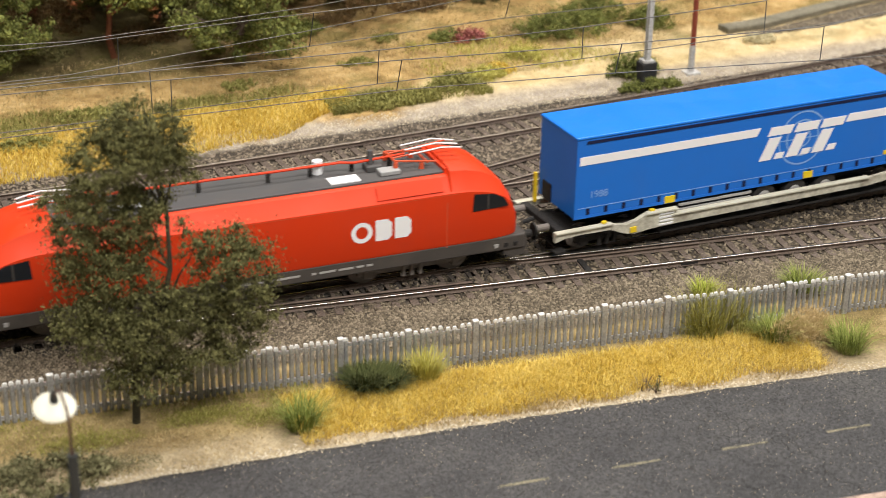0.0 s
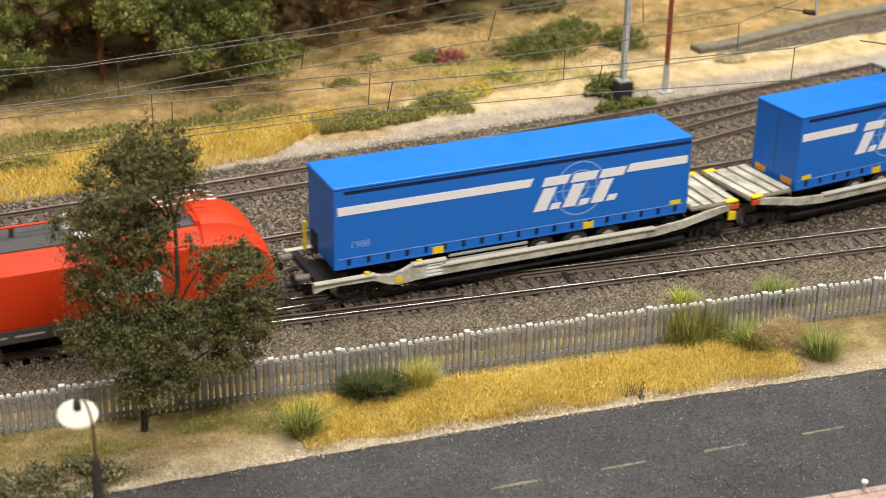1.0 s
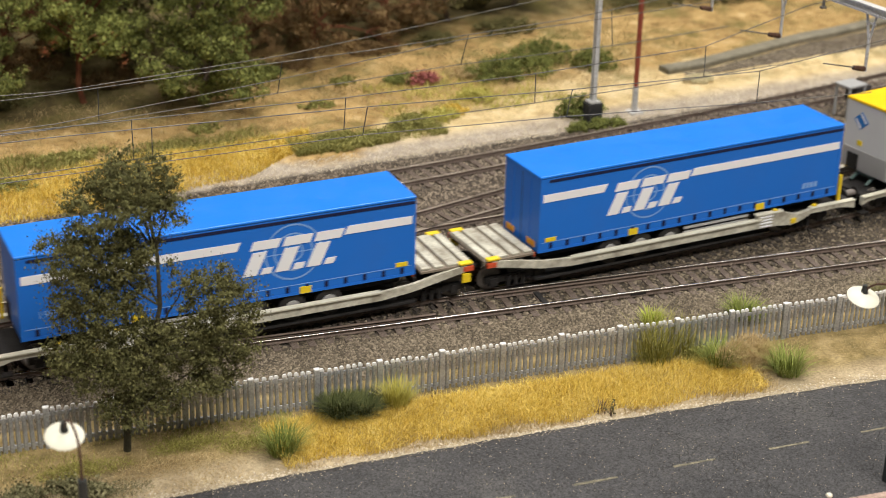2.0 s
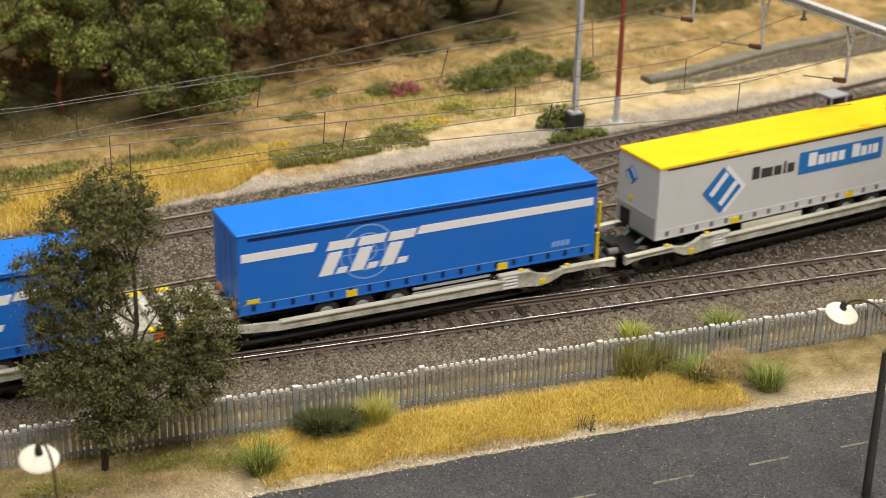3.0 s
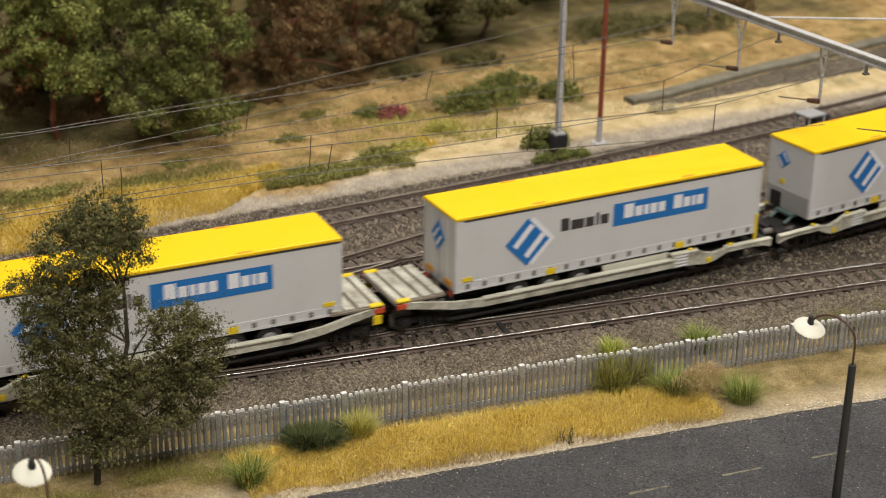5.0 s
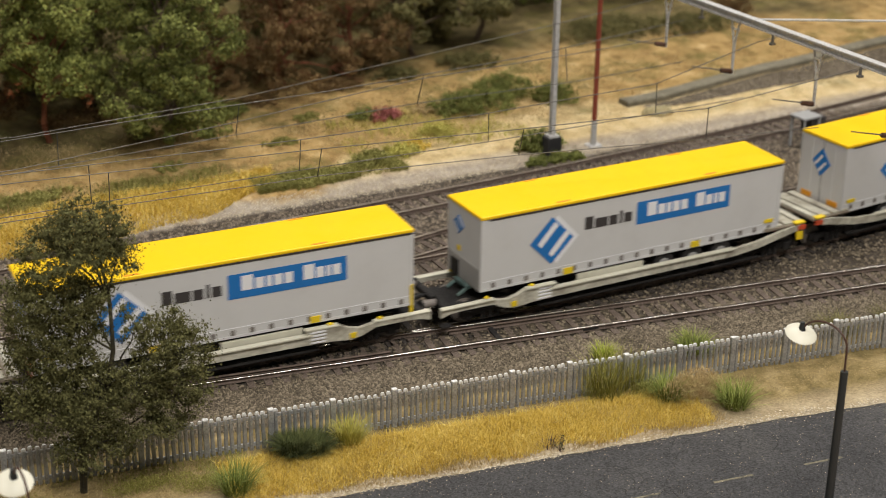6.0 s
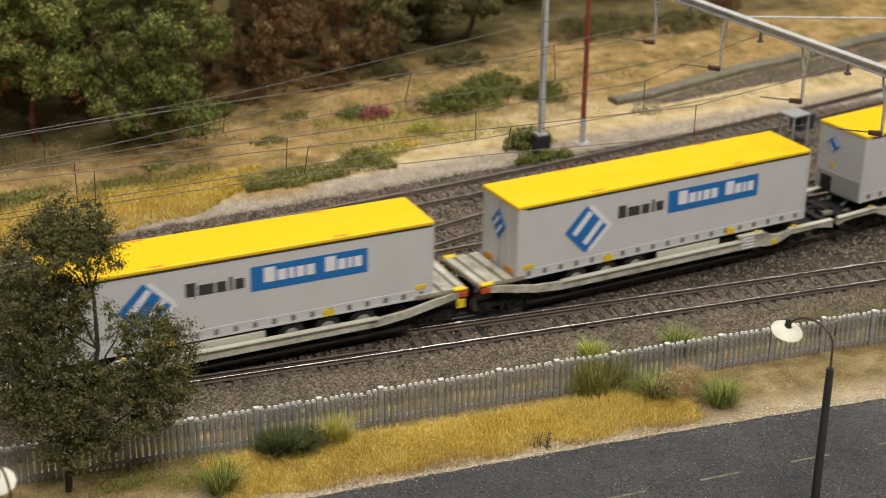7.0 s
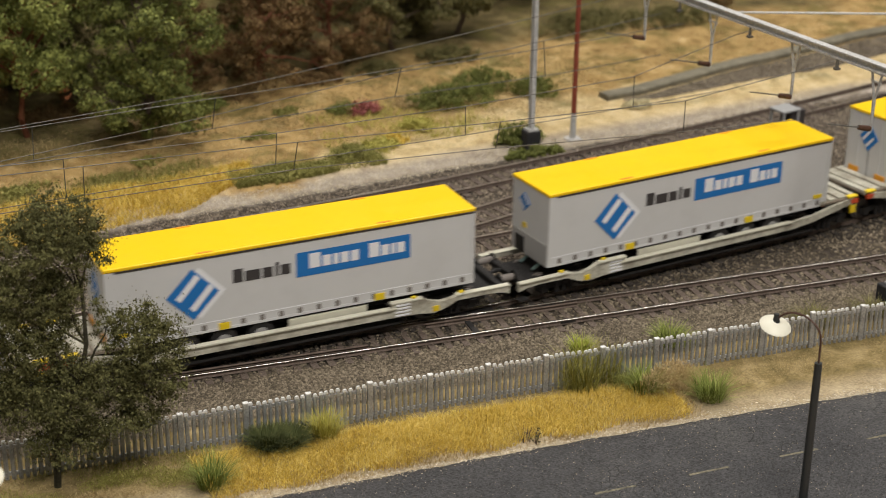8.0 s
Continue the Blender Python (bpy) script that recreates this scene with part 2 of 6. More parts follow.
def part(name, bm, material, parent=None, label="", m=None, smooth=False):
    me = bm if isinstance(bm, bpy.types.Mesh) else mesh_of(name, bm, material, smooth)
    ob = new(name, me)
    if parent is not None:
        ob.parent = parent
    if m is not None:
        ob.matrix_basis = m
    if label:
        tagged(ob, label)
    return ob


def soup(name, verts, faces, material):
    """One mesh from numpy arrays of corners, for grass, leaves and stones."""
    me = bpy.data.meshes.new(name)
    n, k = len(verts), faces.shape[1]
    me.vertices.add(n)
    me.vertices.foreach_set("co", (verts * S).astype(np.float32).ravel())
    me.loops.add(faces.size)
    me.loops.foreach_set("vertex_index", faces.astype(np.int32).ravel())
    me.polygons.add(len(faces))
    me.polygons.foreach_set("loop_start", np.arange(0, faces.size, k, dtype=np.int32))
    me.update(calc_edges=True)
    me.materials.append(material)
    return me


def B():
    return bmesh.new()


def thing(name, label, category, m=None, group="", kind=""):
    ob = new(name)
    ob.empty_display_size = 0.01
    if m is not None:
        ob.matrix_basis = m
    return tagged(ob, label, category, group, kind)


# ---------------------------------------------------------------- plan
R_TRACK = 163.0


def train_line(s):
    """The curve on which the train runs: place and heading at s."""
    lo, hi = 7.5, 30.0
    c = min(max(s, lo), hi)
    h = (c - 6.8) / R_TRACK
    x, y = 6.8 + R_TRACK * math.sin(h), R_TRACK * (1 - math.cos(h)) - 0.05
    return x + (s - c) * math.cos(h), y + (s - c) * math.sin(h), h


def near_line(s):
    h = -0.099
    return s, -1.42 - 0.099 * (s - 3.0), h


def middle_line(s):
    return s, 4.45 + 0.02 * (s - 12) + 0.0006 * (s - 12) ** 2 * (1 if s > 12 else -1), 0.03


def cross_line(s):
    return s, 7.3 + 0.235 * (s - 13.5), 0.2308


def far_line(s):
    y = 9.85 + 0.028 * (s + 6) + 0.0016 * max(s + 6, 0) ** 2
    return s, y, 0.028 + 0.0032 * max(s + 6, 0)


def road_edge(x):
    return -9.93 - 0.07 * x - 0.0017 * x * x if -25 < x < 45 else (-9.93 - 0.07 * max(min(x, 45), -25) - 0.0017 * max(min(x, 45), -25) ** 2)


def fence_line(x):
    return -6.6 - 0.093 * x


def smooth01(v):
    v = np.clip(v, 0, 1)
    return v * v * (3 - 2 * v)


def bank_edge(x):
    return 12.9 + 0.0009 * np.maximum(x + 4, 0) ** 2 + 0.02 * x


def ground_z(x, y):
    """Height of the ground in full-size metres."""
    x, y = np.asarray(x, float), np.asarray(y, float)
    z = -0.07 + 0.02 * np.sin(x * 1.7) * np.sin(y * 2.1)
    f = -6.6 - 0.093 * x
    z = z + 0.10 * smooth01((f + 1.2 - y) / 1.2) - 0.16 * smooth01((f - 0.8 - y) / 2.2)
    rise = np.maximum(y - bank_edge(x), 0)
    z = z + 0.12 * smooth01(rise / 1.5) + 0.035 * rise
    z = z + 0.12 * np.sin(x * 0.45 + 1) * np.sin(y * 0.6) * smooth01(rise / 4)
    return z


# ---------------------------------------------------------------- ground
def ground_material():
    m, nt, b = nodes_of("scenic_earth")
    v = coords(nt)
    sep = nt.nodes.new("ShaderNodeSeparateXYZ")
    nt.links.new(v, sep.inputs[0])
    n_big, n_mid, n_fine = noise_of(nt, v, 0.22, 5), noise_of(nt, v, 1.1, 5), noise_of(nt, v, 11, 5, 0.7)

    def lin(x, k, c):
        n = nt.nodes.new("ShaderNodeMath")
        n.operation = "MULTIPLY_ADD"
        nt.links.new(x, n.inputs[0])
        n.inputs[1].default_value = k
        if isinstance(c, (int, float)):
            n.inputs[2].default_value = c
        else:
            nt.links.new(c, n.inputs[2])
        return n.outputs[0]

    def band(lo, hi, x):
        n = nt.nodes.new("ShaderNodeMapRange")
        n.inputs[1].default_value, n.inputs[2].default_value = lo, hi
        nt.links.new(x, n.inputs[0])
        return n.outputs[0]

    wobble = lin(n_mid, 2.6, -1.3)
    y = lin(sep.outputs[1], 1.0, wobble)
    y_fence = lin(sep.outputs[0], 0.093, y)
    y_bank = lin(sep.outputs[0], -0.05, lin(sep.outputs[1], 1.0, lin(n_mid, 0.9, -0.45)))
    soil = ramp(nt, n_mid, [(0.3, (0.2, 0.12, 0.045)), (0.45, (0.4, 0.26, 0.1)), (0.58, (0.53, 0.355, 0.145)), (0.72, (0.65, 0.48, 0.24))])
    sand = ramp(nt, n_mid, [(0.3, (0.48, 0.34, 0.16)), (0.5, (0.69, 0.53, 0.28)), (0.75, (0.82, 0.67, 0.41))])
    grit = ramp(nt, n_mid, [(0.3, (0.05, 0.04, 0.03)), (0.5, (0.075, 0.06, 0.047)), (0.7, (0.11, 0.09, 0.072))])
    dust = ramp(nt, n_mid, [(0.3, (0.34, 0.26, 0.15)), (0.7, (0.6, 0.49, 0.32))])
    gravel = ramp(nt, n_mid, [(0.3, (0.36, 0.30, 0.24)), (0.7, (0.56, 0.49, 0.41))])
    litter = ramp(nt, n_mid, [(0.3, (0.09, 0.07, 0.03)), (0.5, (0.17, 0.13, 0.055)), (0.7, (0.29, 0.22, 0.10))])
    verge = ramp(nt, n_mid, [(0.3, (0.15, 0.115, 0.045)), (0.5, (0.27, 0.2, 0.085)), (0.7, (0.42, 0.32, 0.16))])
    y_road = lin(sep.outputs[0], 0.1, lin(n_mid, 1.2, lin(sep.outputs[1], 1.0, -0.6)))
    c = mix(nt, band(-9.2, -8.4, y_road), dust, verge)
    c = mix(nt, band(-5.2, -4.6, lin(sep.outputs[0], 0.093, lin(sep.outputs[1], 1.0, lin(n_mid, 0.9, -0.45)))), c, grit)
    c = mix(nt, band(12.3, 12.9, y_bank), c, gravel)
    c = mix(nt, band(13.5, 14.6, y_bank), c, sand)
    edge = lin(n_big, 9.0, y_bank)
    widen = lin(band(8.0, 16.0, sep.outputs[0]), -4.2, edge)
    c = mix(nt, band(17.8, 19.4, widen), c, soil)
    c = mix(nt, band(24.5, 27.5, lin(band(1.0, 8.0, sep.outputs[0]), -5.5, edge)), c, litter)
    moss = band(0.5, 0.62, noise_of(nt, v, 0.45, 5, 0.7))
    high = band(14.6, 16.0, y_bank)
    both = nt.nodes.new("ShaderNodeMath")
    both.operation = "MULTIPLY"
    nt.links.new(moss, both.inputs[0])
    nt.links.new(high, both.inputs[1])
    part_moss = nt.nodes.new("ShaderNodeMath")
    part_moss.operation = "MULTIPLY"
    nt.links.new(both.outputs[0], part_moss.inputs[0])
    part_moss.inputs[1].default_value = 0.7
    c = mix(nt, part_moss.outputs[0], c, (0.17, 0.145, 0.045))
    grain = ramp(nt, n_fine, [(0.3, (0.55, 0.55, 0.55)), (0.7, (1.12, 1.12, 1.12))])
    nt.links.new(mix(nt, 1.0, c, grain, "MULTIPLY"), b.inputs["Base Color"])
    b.inputs["Roughness"].default_value = 0.95
    b.inputs["Specular IOR Level"].default_value = 0.2
    bump_of(nt, b, n_fine, 0.8, 0.08)
    return m


def grid_sheet(name, xs, ys, height, material):
    gx, gy = np.meshgrid(xs, ys)
    verts = np.stack([gx.ravel(), gy.ravel(), height(gx, gy).ravel()], 1)
    nx, ny = len(xs), len(ys)
    i = (np.arange(ny - 1)[:, None] * nx + np.arange(nx - 1)[None]).ravel()
    faces = np.stack([i, i + 1, i + nx + 1, i + nx], 1)
    me = soup(name, verts, faces, material)
    me.polygons.foreach_set("use_smooth", [True] * len(me.polygons))
    return new(name, me)


xs = np.concatenate([np.linspace(-130, -22, 20), np.linspace(-21, 52, 240), np.linspace(54, 175, 20)])
ys = np.concatenate([np.linspace(-32, -12, 10), np.linspace(-11.8, 30, 170), np.linspace(31, 95, 30)])
tagged(grid_sheet("ground", xs, ys, ground_z, ground_material()), "sandy model ground of ochre earth, grit and leaf litter", "ground", kind="structure")


def hall():
    """The plain hall round the layout and the table under it."""
    wall = surface("hall_wall", [(0.3, (0.36, 0.345, 0.32)), (0.7, (0.41, 0.395, 0.365))], 0.02, 0.3, 0.9)
    dark = surface("hall_floor", [(0.3, (0.2, 0.19, 0.18)), (0.7, (0.26, 0.25, 0.24))], 0.02, 0.3, 0.7)

    def slab(name, label, x0, x1, y0, y1, z0, z1, material):
        bm = box(B(), x0 / S, x1 / S, y0 / S, y1 / S, z0 / S, z1 / S)
        tagged(part(name, bm, material), label, name.split("_")[0], kind="structure")

    slab("floor", "plain grey hall floor", -2.7, 3.2, -2.2, 2.4, -1.06, -1.0, dark)
    slab("ceiling", "plain pale hall ceiling", -2.7, 3.2, -2.2, 2.4, 1.45, 1.5, wall)
    slab("wall_west", "plain pale hall wall", -2.7, -2.6, -2.2, 2.4, -1.0, 1.45, wall)
    slab("wall_east", "plain pale hall wall", 3.1, 3.2, -2.2, 2.4, -1.0, 1.45, wall)
    slab("wall_north", "plain pale hall wall", -2.6, 3.1, 2.3, 2.4, -1.0, 1.45, wall)
    slab("wall_south", "plain pale hall wall", -2.6, 3.1, -2.2, -2.1, -1.0, 1.45, wall)
    slab("table_base", "plain board that carries the layout", -1.49, 2.01, -0.367, 1.09, -1.0, -0.02, dark)


hall()


# ---------------------------------------------------------------- road
def road():
    xs = np.concatenate([np.linspace(-125, -31, 40), np.linspace(-30, 60, 181), np.linspace(62, 170, 40)])
    edge = np.array([road_edge(x) for x in xs])
    top = []
    for k, off in enumerate((0.0, -0.3, -2.0, -4.0, -6.3)):
        z = -0.085 if 0 < k < 4 else -0.10
        top.append(np.stack([xs, edge + off + 0.05 * np.sin(xs * 3.1) * (k == 0), np.full_like(xs, z)], 1))
    low = np.stack([xs, edge + 0.06, np.full_like(xs, -0.3)], 1)
    rows = [low] + top
    verts = np.concatenate(rows)
    n = len(xs)
    i = (np.arange(len(rows) - 1)[:, None] * n + np.arange(n - 1)[None]).ravel()
    faces = np.stack([i, i + n, i + n + 1, i + 1], 1)
    ob = new("road", soup("road", verts, faces, M_ROAD))
    tagged(ob, "dark worn asphalt road with fine cracks", "road", kind="structure")
    # dashes of the centre line
    for k in range(-7, 13):
        x0 = 0.55 + 3.25 * k
        bm = B()
        n_seg = 6
        for j in range(n_seg):
            a, b = x0 + 1.4 * j / n_seg, x0 + 1.4 * (j + 1) / n_seg
            ya, yb = -13.12 - 0.073 * a, -13.12 - 0.073 * b
            w = 0.05 + 0.008 * math.sin(7 * j + k)
            q = [bm.verts.new(p) for p in ((a, ya - w, -0.077), (b, yb - w, -0.077), (b, yb + w, -0.077), (a, ya + w, -0.077))]
            bm.faces.new(q)
        bmesh.ops.remove_doubles(bm, verts=bm.verts, dist=0.001)
        part("lane_dash", bm, M_LINE, ob)
    # cracks
    bm = B()
    r = random.Random(4)
    for k in range(80):
        x, y = r.uniform(5, 26), 0
        y = road_edge(x) - r.uniform(0.5, 5.8)
        a = r.uniform(0, 6.28)
        for j in range(r.randint(6, 16)):
            a += r.uniform(-1.3, 1.3)
            L = r.uniform(0.06, 0.2)
            x2, y2 = x + math.cos(a) * L, y + math.sin(a) * L
            if y2 > road_edge(x2) - 0.2:
                break
            w = r.uniform(0.005, 0.014)
            nx, ny = -math.sin(a) * w, math.cos(a) * w
            bm.faces.new([bm.verts.new(p) for p in ((x - nx, y - ny, -0.079), (x2 - nx, y2 - ny, -0.079), (x2 + nx, y2 + ny, -0.079), (x + nx, y + ny, -0.079))])
            x, y = x2, y2
    tagged(part("crack", bm, M_CRACK, ob), kind="stuff")
    # kerb and footway on the viewer's side
    foot = new("pavement", None)
    tagged(foot, "pale brown footway with a kerb beside the road", "pavement", kind="structure")
    x = -14.0
    while x < 40:
        x2 = x + 0.96
        y1, y2 = road_edge(x) - 6.35, road_edge(x2) - 6.35
        bm = B()
        a = [bm.verts.new(p) for p in ((x, y1, -0.2), (x2, y2, -0.2), (x2, y2 - 0.22, -0.2), (x, y1 - 0.22, -0.2))]
        b = [bm.verts.new((v.co.x, v.co.y, 0.05)) for v in a]
        bm.faces.new(b)
        for i in range(4):
            bm.faces.new((a[i], a[(i + 1) % 4], b[(i + 1) % 4], b[i]))
        bmesh.ops.recalc_face_normals(bm, faces=bm.faces)
        part("kerbstone", bm, M_KERB, foot)
        x += 1.0
    xs2 = np.linspace(-30, 60, 60)
    e2 = np.array([road_edge(x) for x in xs2]) - 6.58
    v = np.concatenate([np.stack([xs2, e2, np.full_like(xs2, 0.03)], 1), np.stack([xs2, e2 - 6, np.full_like(xs2, 0.03)], 1)])
    i = np.arange(59)
    part("footway", soup("footway", v, np.stack([i, i + 60, i + 61, i + 1], 1), M_KERB), None, foot)


road()


# ---------------------------------------------------------------- tracks
def rail_mesh(name, line, off, s0, s1, step=1.0, top=None):
    """A rail of H section swept along a line."""
    if top:
        prof = [(-0.052, 0.1702), (0.052, 0.1702), (0.052, 0.1742), (-0.052, 0.1742)]
    else:
        prof = [(-0.07, 0.0), (0.07, 0.0), (0.07, 0.02), (0.018, 0.04), (0.018, 0.125), (0.055, 0.135), (0.055, 0.17), (-0.055, 0.17), (-0.055, 0.135), (-0.018, 0.125), (-0.018, 0.04), (-0.07, 0.02)]
    ss = np.arange(s0, s1 + step / 2, step)
    ring = []
    for s in ss:
        x, y, h = line(float(s))
        for d, z in prof:
            ring.append((x - math.sin(h) * (off + d), y + math.cos(h) * (off + d), z))
    k, n = len(prof), len(ss)
    faces = []
    for i in range(n - 1):
        for j in range(k):
            a, b = i * k + j, i * k + (j + 1) % k
            faces.append((a, b, b + k, a + k))
    return soup(name, np.array(ring), np.array(faces)[:, ::-1], top or M_RAILSIDE)


def sleeper_mesh(length=2.6):
    bm = box(B(), -0.13, 0.13, -length / 2, length / 2, -0.16, 0.0, 0.015)
    for y in (-0.75, 0.75):
        box(bm, -0.09, 0.09, y - 0.16, y + 0.16, 0.0, 0.022)
        for k in (-1, 1):
            box(bm, -0.04, 0.04, y + k * 0.1 - 0.03, y + k * 0.1 + 0.03, 0.022, 0.05)
    return mesh_of("sleeper", bm, M_SLEEPER)


SLEEPER = sleeper_mesh()
SHADED_OILY = SLEEPER.copy()
SHADED_OILY.materials[0] = M_SHADEOILY


def track(label, line, s0, s1, sl0, sl1, sleeper=SLEEPER, head=M_RAILTOP, pitch=0.62):
    ob = thing("railway_track", label, "track", kind="structure")
    for off in (-0.76, 0.76):
        rail = part("rail", rail_mesh("rail", line, off, s0, s1), None, ob)
        part("rail_head", rail_mesh("rail_head", line, off, s0, s1, top=head), None, rail, "worn rail head")
    s = sl0
    while s < sl1:
        x, y, h = line(s)
        part("sleeper", sleeper, None, ob, m=at(x, y, 0.0, 0, 0, math.degrees(h) + random.uniform(-0.8, 0.8)))
        s += pitch
    return ob


track("brown plain railway track with weathered sleepers beside the fence", near_line, -30, 60, -12.5, 29)
track("curved railway track in dark grit under the train", train_line, -125, 165, -12, 32, SHADED_OILY)
track("brown railway track behind the train", middle_line, -40, 60, 2, 30, head=M_RAILDULL)
track("short crossover track joining two lines", cross_line, 4.5, 27, 5.5, 24, head=M_RAILDULL)
track("far railway track along a gravel bank", far_line, -60, 55, -15, 36, head=M_RAILDULL)


def turnout_fittings():
    ob = thing("turnout", "sooty turnout with check rails and a throw bar", "turnout", kind="structure")
    for line, off, s0, s1 in ((near_line, -0.45, -3.5, 5.0), (near_line, 0.5, 7.0, 13.0)):
        r = part("check_rail", rail_mesh("check_rail", line, off, s0, s1), None, ob)
        r["label"] = "dull brown check rail"
    x, y, h = near_line(8.6)
    part("throw_bar", box(B(), -0.1, 0.1, -0.7, 1.5, -0.02, 0.06), M_BLACK, ob, m=at(x, y, 0.0, 0, 0, -5.7))
    part("throw_cover", box(B(), -1.1, 1.1, -0.3, 0.3, -0.05, 0.1, 0.04), M_BLACK, ob, m=at(x + 0.3, y + 1.15, 0.0, 0, 0, -5.7))
    # fishplates at the joint
    x, y, h = near_line(12.0)
    for k in (-0.76, 0.76):
        part("fishplate", box(B(), -0.3, 0.3, -0.06, 0.06, 0.03, 0.12), M_BLACK, ob, m=at(x, y + k, 0.0, 0, 0, -5.7))


turnout_fittings()


def stones(name, n, x0, x1, y_of, size, label, material=None, level=None):
    """Loose stones bedded in the ground: irregular facets, joined."""
    base = np.array([(1, 0, 0), (0, 1, 0), (-1, 0, 0), (0, -1, 0), (0, 0, 1)], float)
    tri = np.array([(0, 1, 4), (1, 2, 4), (2, 3, 4), (3, 0, 4)])
    x = rng.uniform(x0, x1, n)
    lo, hi = y_of(x)
    y = lo + (hi - lo) * rng.random(n)
    z = (ground_z(x, y) + rng.uniform(0.0, 0.05, n)) if level is None else level + 0 * x
    s = size * rng.uniform(0.55, 1.35, n)
    v = base[None] * rng.uniform(0.6, 1.25, (n, 5, 3)) * s[:, None, None] * np.array([1, 1, 0.75])
    a = rng.uniform(0, 6.28, n)
    c, d = np.cos(a)[:, None], np.sin(a)[:, None]
    vx, vy = v[..., 0] * c - v[..., 1] * d, v[..., 0] * d + v[..., 1] * c
    v = np.stack([vx + x[:, None], vy + y[:, None], v[..., 2] + z[:, None]], 2).reshape(-1, 3)
    f = (tri[None] + (np.arange(n) * 5)[:, None, None]).reshape(-1, 3)
    return tagged(new(name, soup(name, v, f, material or M_STONE)), label, "ballast", kind="stuff")


stones("ballast", 64000, -14, 30, lambda x: (fence_line(x) + 1.3 + 0.5 * rng.random(len(x)), fence_line(x) + 4.3), 0.056, "loose brown ballast stones beside the near track")
stones("ballast", 20000, -14, 34, lambda x: (fence_line(x) + 4.3, 2.0 + 0 * x), 0.075, "loose brown ballast stones between sleepers")
stones("ballast", 46000, -14, 40, lambda x: (2.0 + 0 * x, bank_edge(x) - 0.6), 0.062, "loose pale brown ballast stones behind the train", M_STONEPALE)
# black band along the train's line: painted shade, plus oil
stones("shaded_oily_grit", 14000, -12, 32, lambda x: (np.array([train_line(v)[1] for v in x]) - 1.75, np.array([train_line(v)[1] for v in x]) + 1.75), 0.06, "black grit under the train, coloured for its shade and some oil", M_SHADEOILGRIT)
stones("chippings", 5000, -12, 30, lambda x: (np.array([road_edge(v) for v in x]) - 0.02, np.array([road_edge(v) for v in x]) + 0.15 + 0.5 * rng.random(len(x)) ** 2), 0.035, "pale chippings along the road's edge", M_CHIP)
stones("gravel", 9000, -6, 40, lambda x: (bank_edge(x) - 0.4, bank_edge(x) + 0.9), 0.035, "pale gravel along the bank", M_CHIP)
stones("grit", 2600, -10, 24, lambda x: (np.array([road_edge(v) for v in x]) - 6.0, np.array([road_edge(v) for v in x]) - 0.02), 0.014, "fine pale grit lying on the asphalt", M_CHIP, -0.078)
stones("grit", 900, -10, 24, lambda x: (np.array([road_edge(v) for v in x]) - 0.5 * rng.random(len(x)) ** 2, np.array([road_edge(v) for v in x]) - 0.01), 0.022, "pale grit along the edge of the asphalt", M_CHIP, -0.076)


# ---------------------------------------------------------------- fence
def fence():
    ob = thing("fence", "grey metal paling fence with tips whitened as lit from above", "fence", kind="structure")
    bm = B()
    # folded paling: a raised middle between two flanges
    fold = [(-0.072, 0.02), (-0.034, -0.035), (0.034, -0.035), (0.072, 0.02)]
    low, high = ([bm.verts.new((x * k, y, z)) for x, y in fold] for z, k in ((0.04, 1.0), (1.31, 0.9)))
    bm.faces.new(high)
    bm.faces.new(low[::-1])
    for i in range(4):
        bm.faces.new((low[i], low[(i + 1) % 4], high[(i + 1) % 4], high[i]))
    bmesh.ops.recalc_face_normals(bm, faces=bm.faces)
    picket = mesh_of("picket", bm, M_FENCE)
    # separate white tip paints the overhead light on each paling's top
    tip = mesh_of("picket_tip", prism(B(), [(-0.07, 1.29), (0.07, 1.29), (0.07, 1.34), (0.04, 1.39), (-0.04, 1.39), (-0.07, 1.34)], -0.034, 0.03), M_LITTIP)
    post = mesh_of("post", box(B(), -0.088, 0.088, -0.08, 0.06, -0.3, 1.4, 0.02), M_FENCE)
    # post caps carry the same painted top light
    cap = mesh_of("post_cap", box(B(), -0.095, 0.095, -0.085, 0.065, 1.39, 1.45, 0.02), M_LITTIP)
    rail_hi = mesh_of("fence_rail", box(B(), 0.0, 2.06, 0.02, 0.07, 1.06, 1.16), M_FENCE)
    rail_lo = mesh_of("fence_rail", box(B(), 0.0, 2.06, 0.02, 0.07, 0.12, 0.24), M_FENCE)
    r = random.Random(3)
    pitch = 2.06
    for k in range(-8, 15):
        x = -3.68 + pitch * k
        y = fence_line(x)
        z = float(ground_z(x, y)) + 0.0
        p = part("post", post, None, ob, m=at(x, y, z - 0.06, r.uniform(-1.5, 1.5), r.uniform(-1, 1), -5.3))
        part("post_cap", cap, None, p, "cap whitened as lit from above")
        for me in (rail_hi, rail_lo):
            part("fence_rail", me, None, ob, m=at(x, y, z, 0, 0, -5.3))
        for j in range(1, 10):
            px = x + pitch * j / 10 * math.cos(0.093)
            py = fence_line(px)
            q = part("picket", picket, None, ob, m=at(px, py, z - 0.05 + r.uniform(-0.02, 0.02), r.uniform(-2, 2), r.uniform(-1.5, 1.5), -5.3))
            part("picket_tip", tip, None, q, "tip whitened as lit from above")


fence()


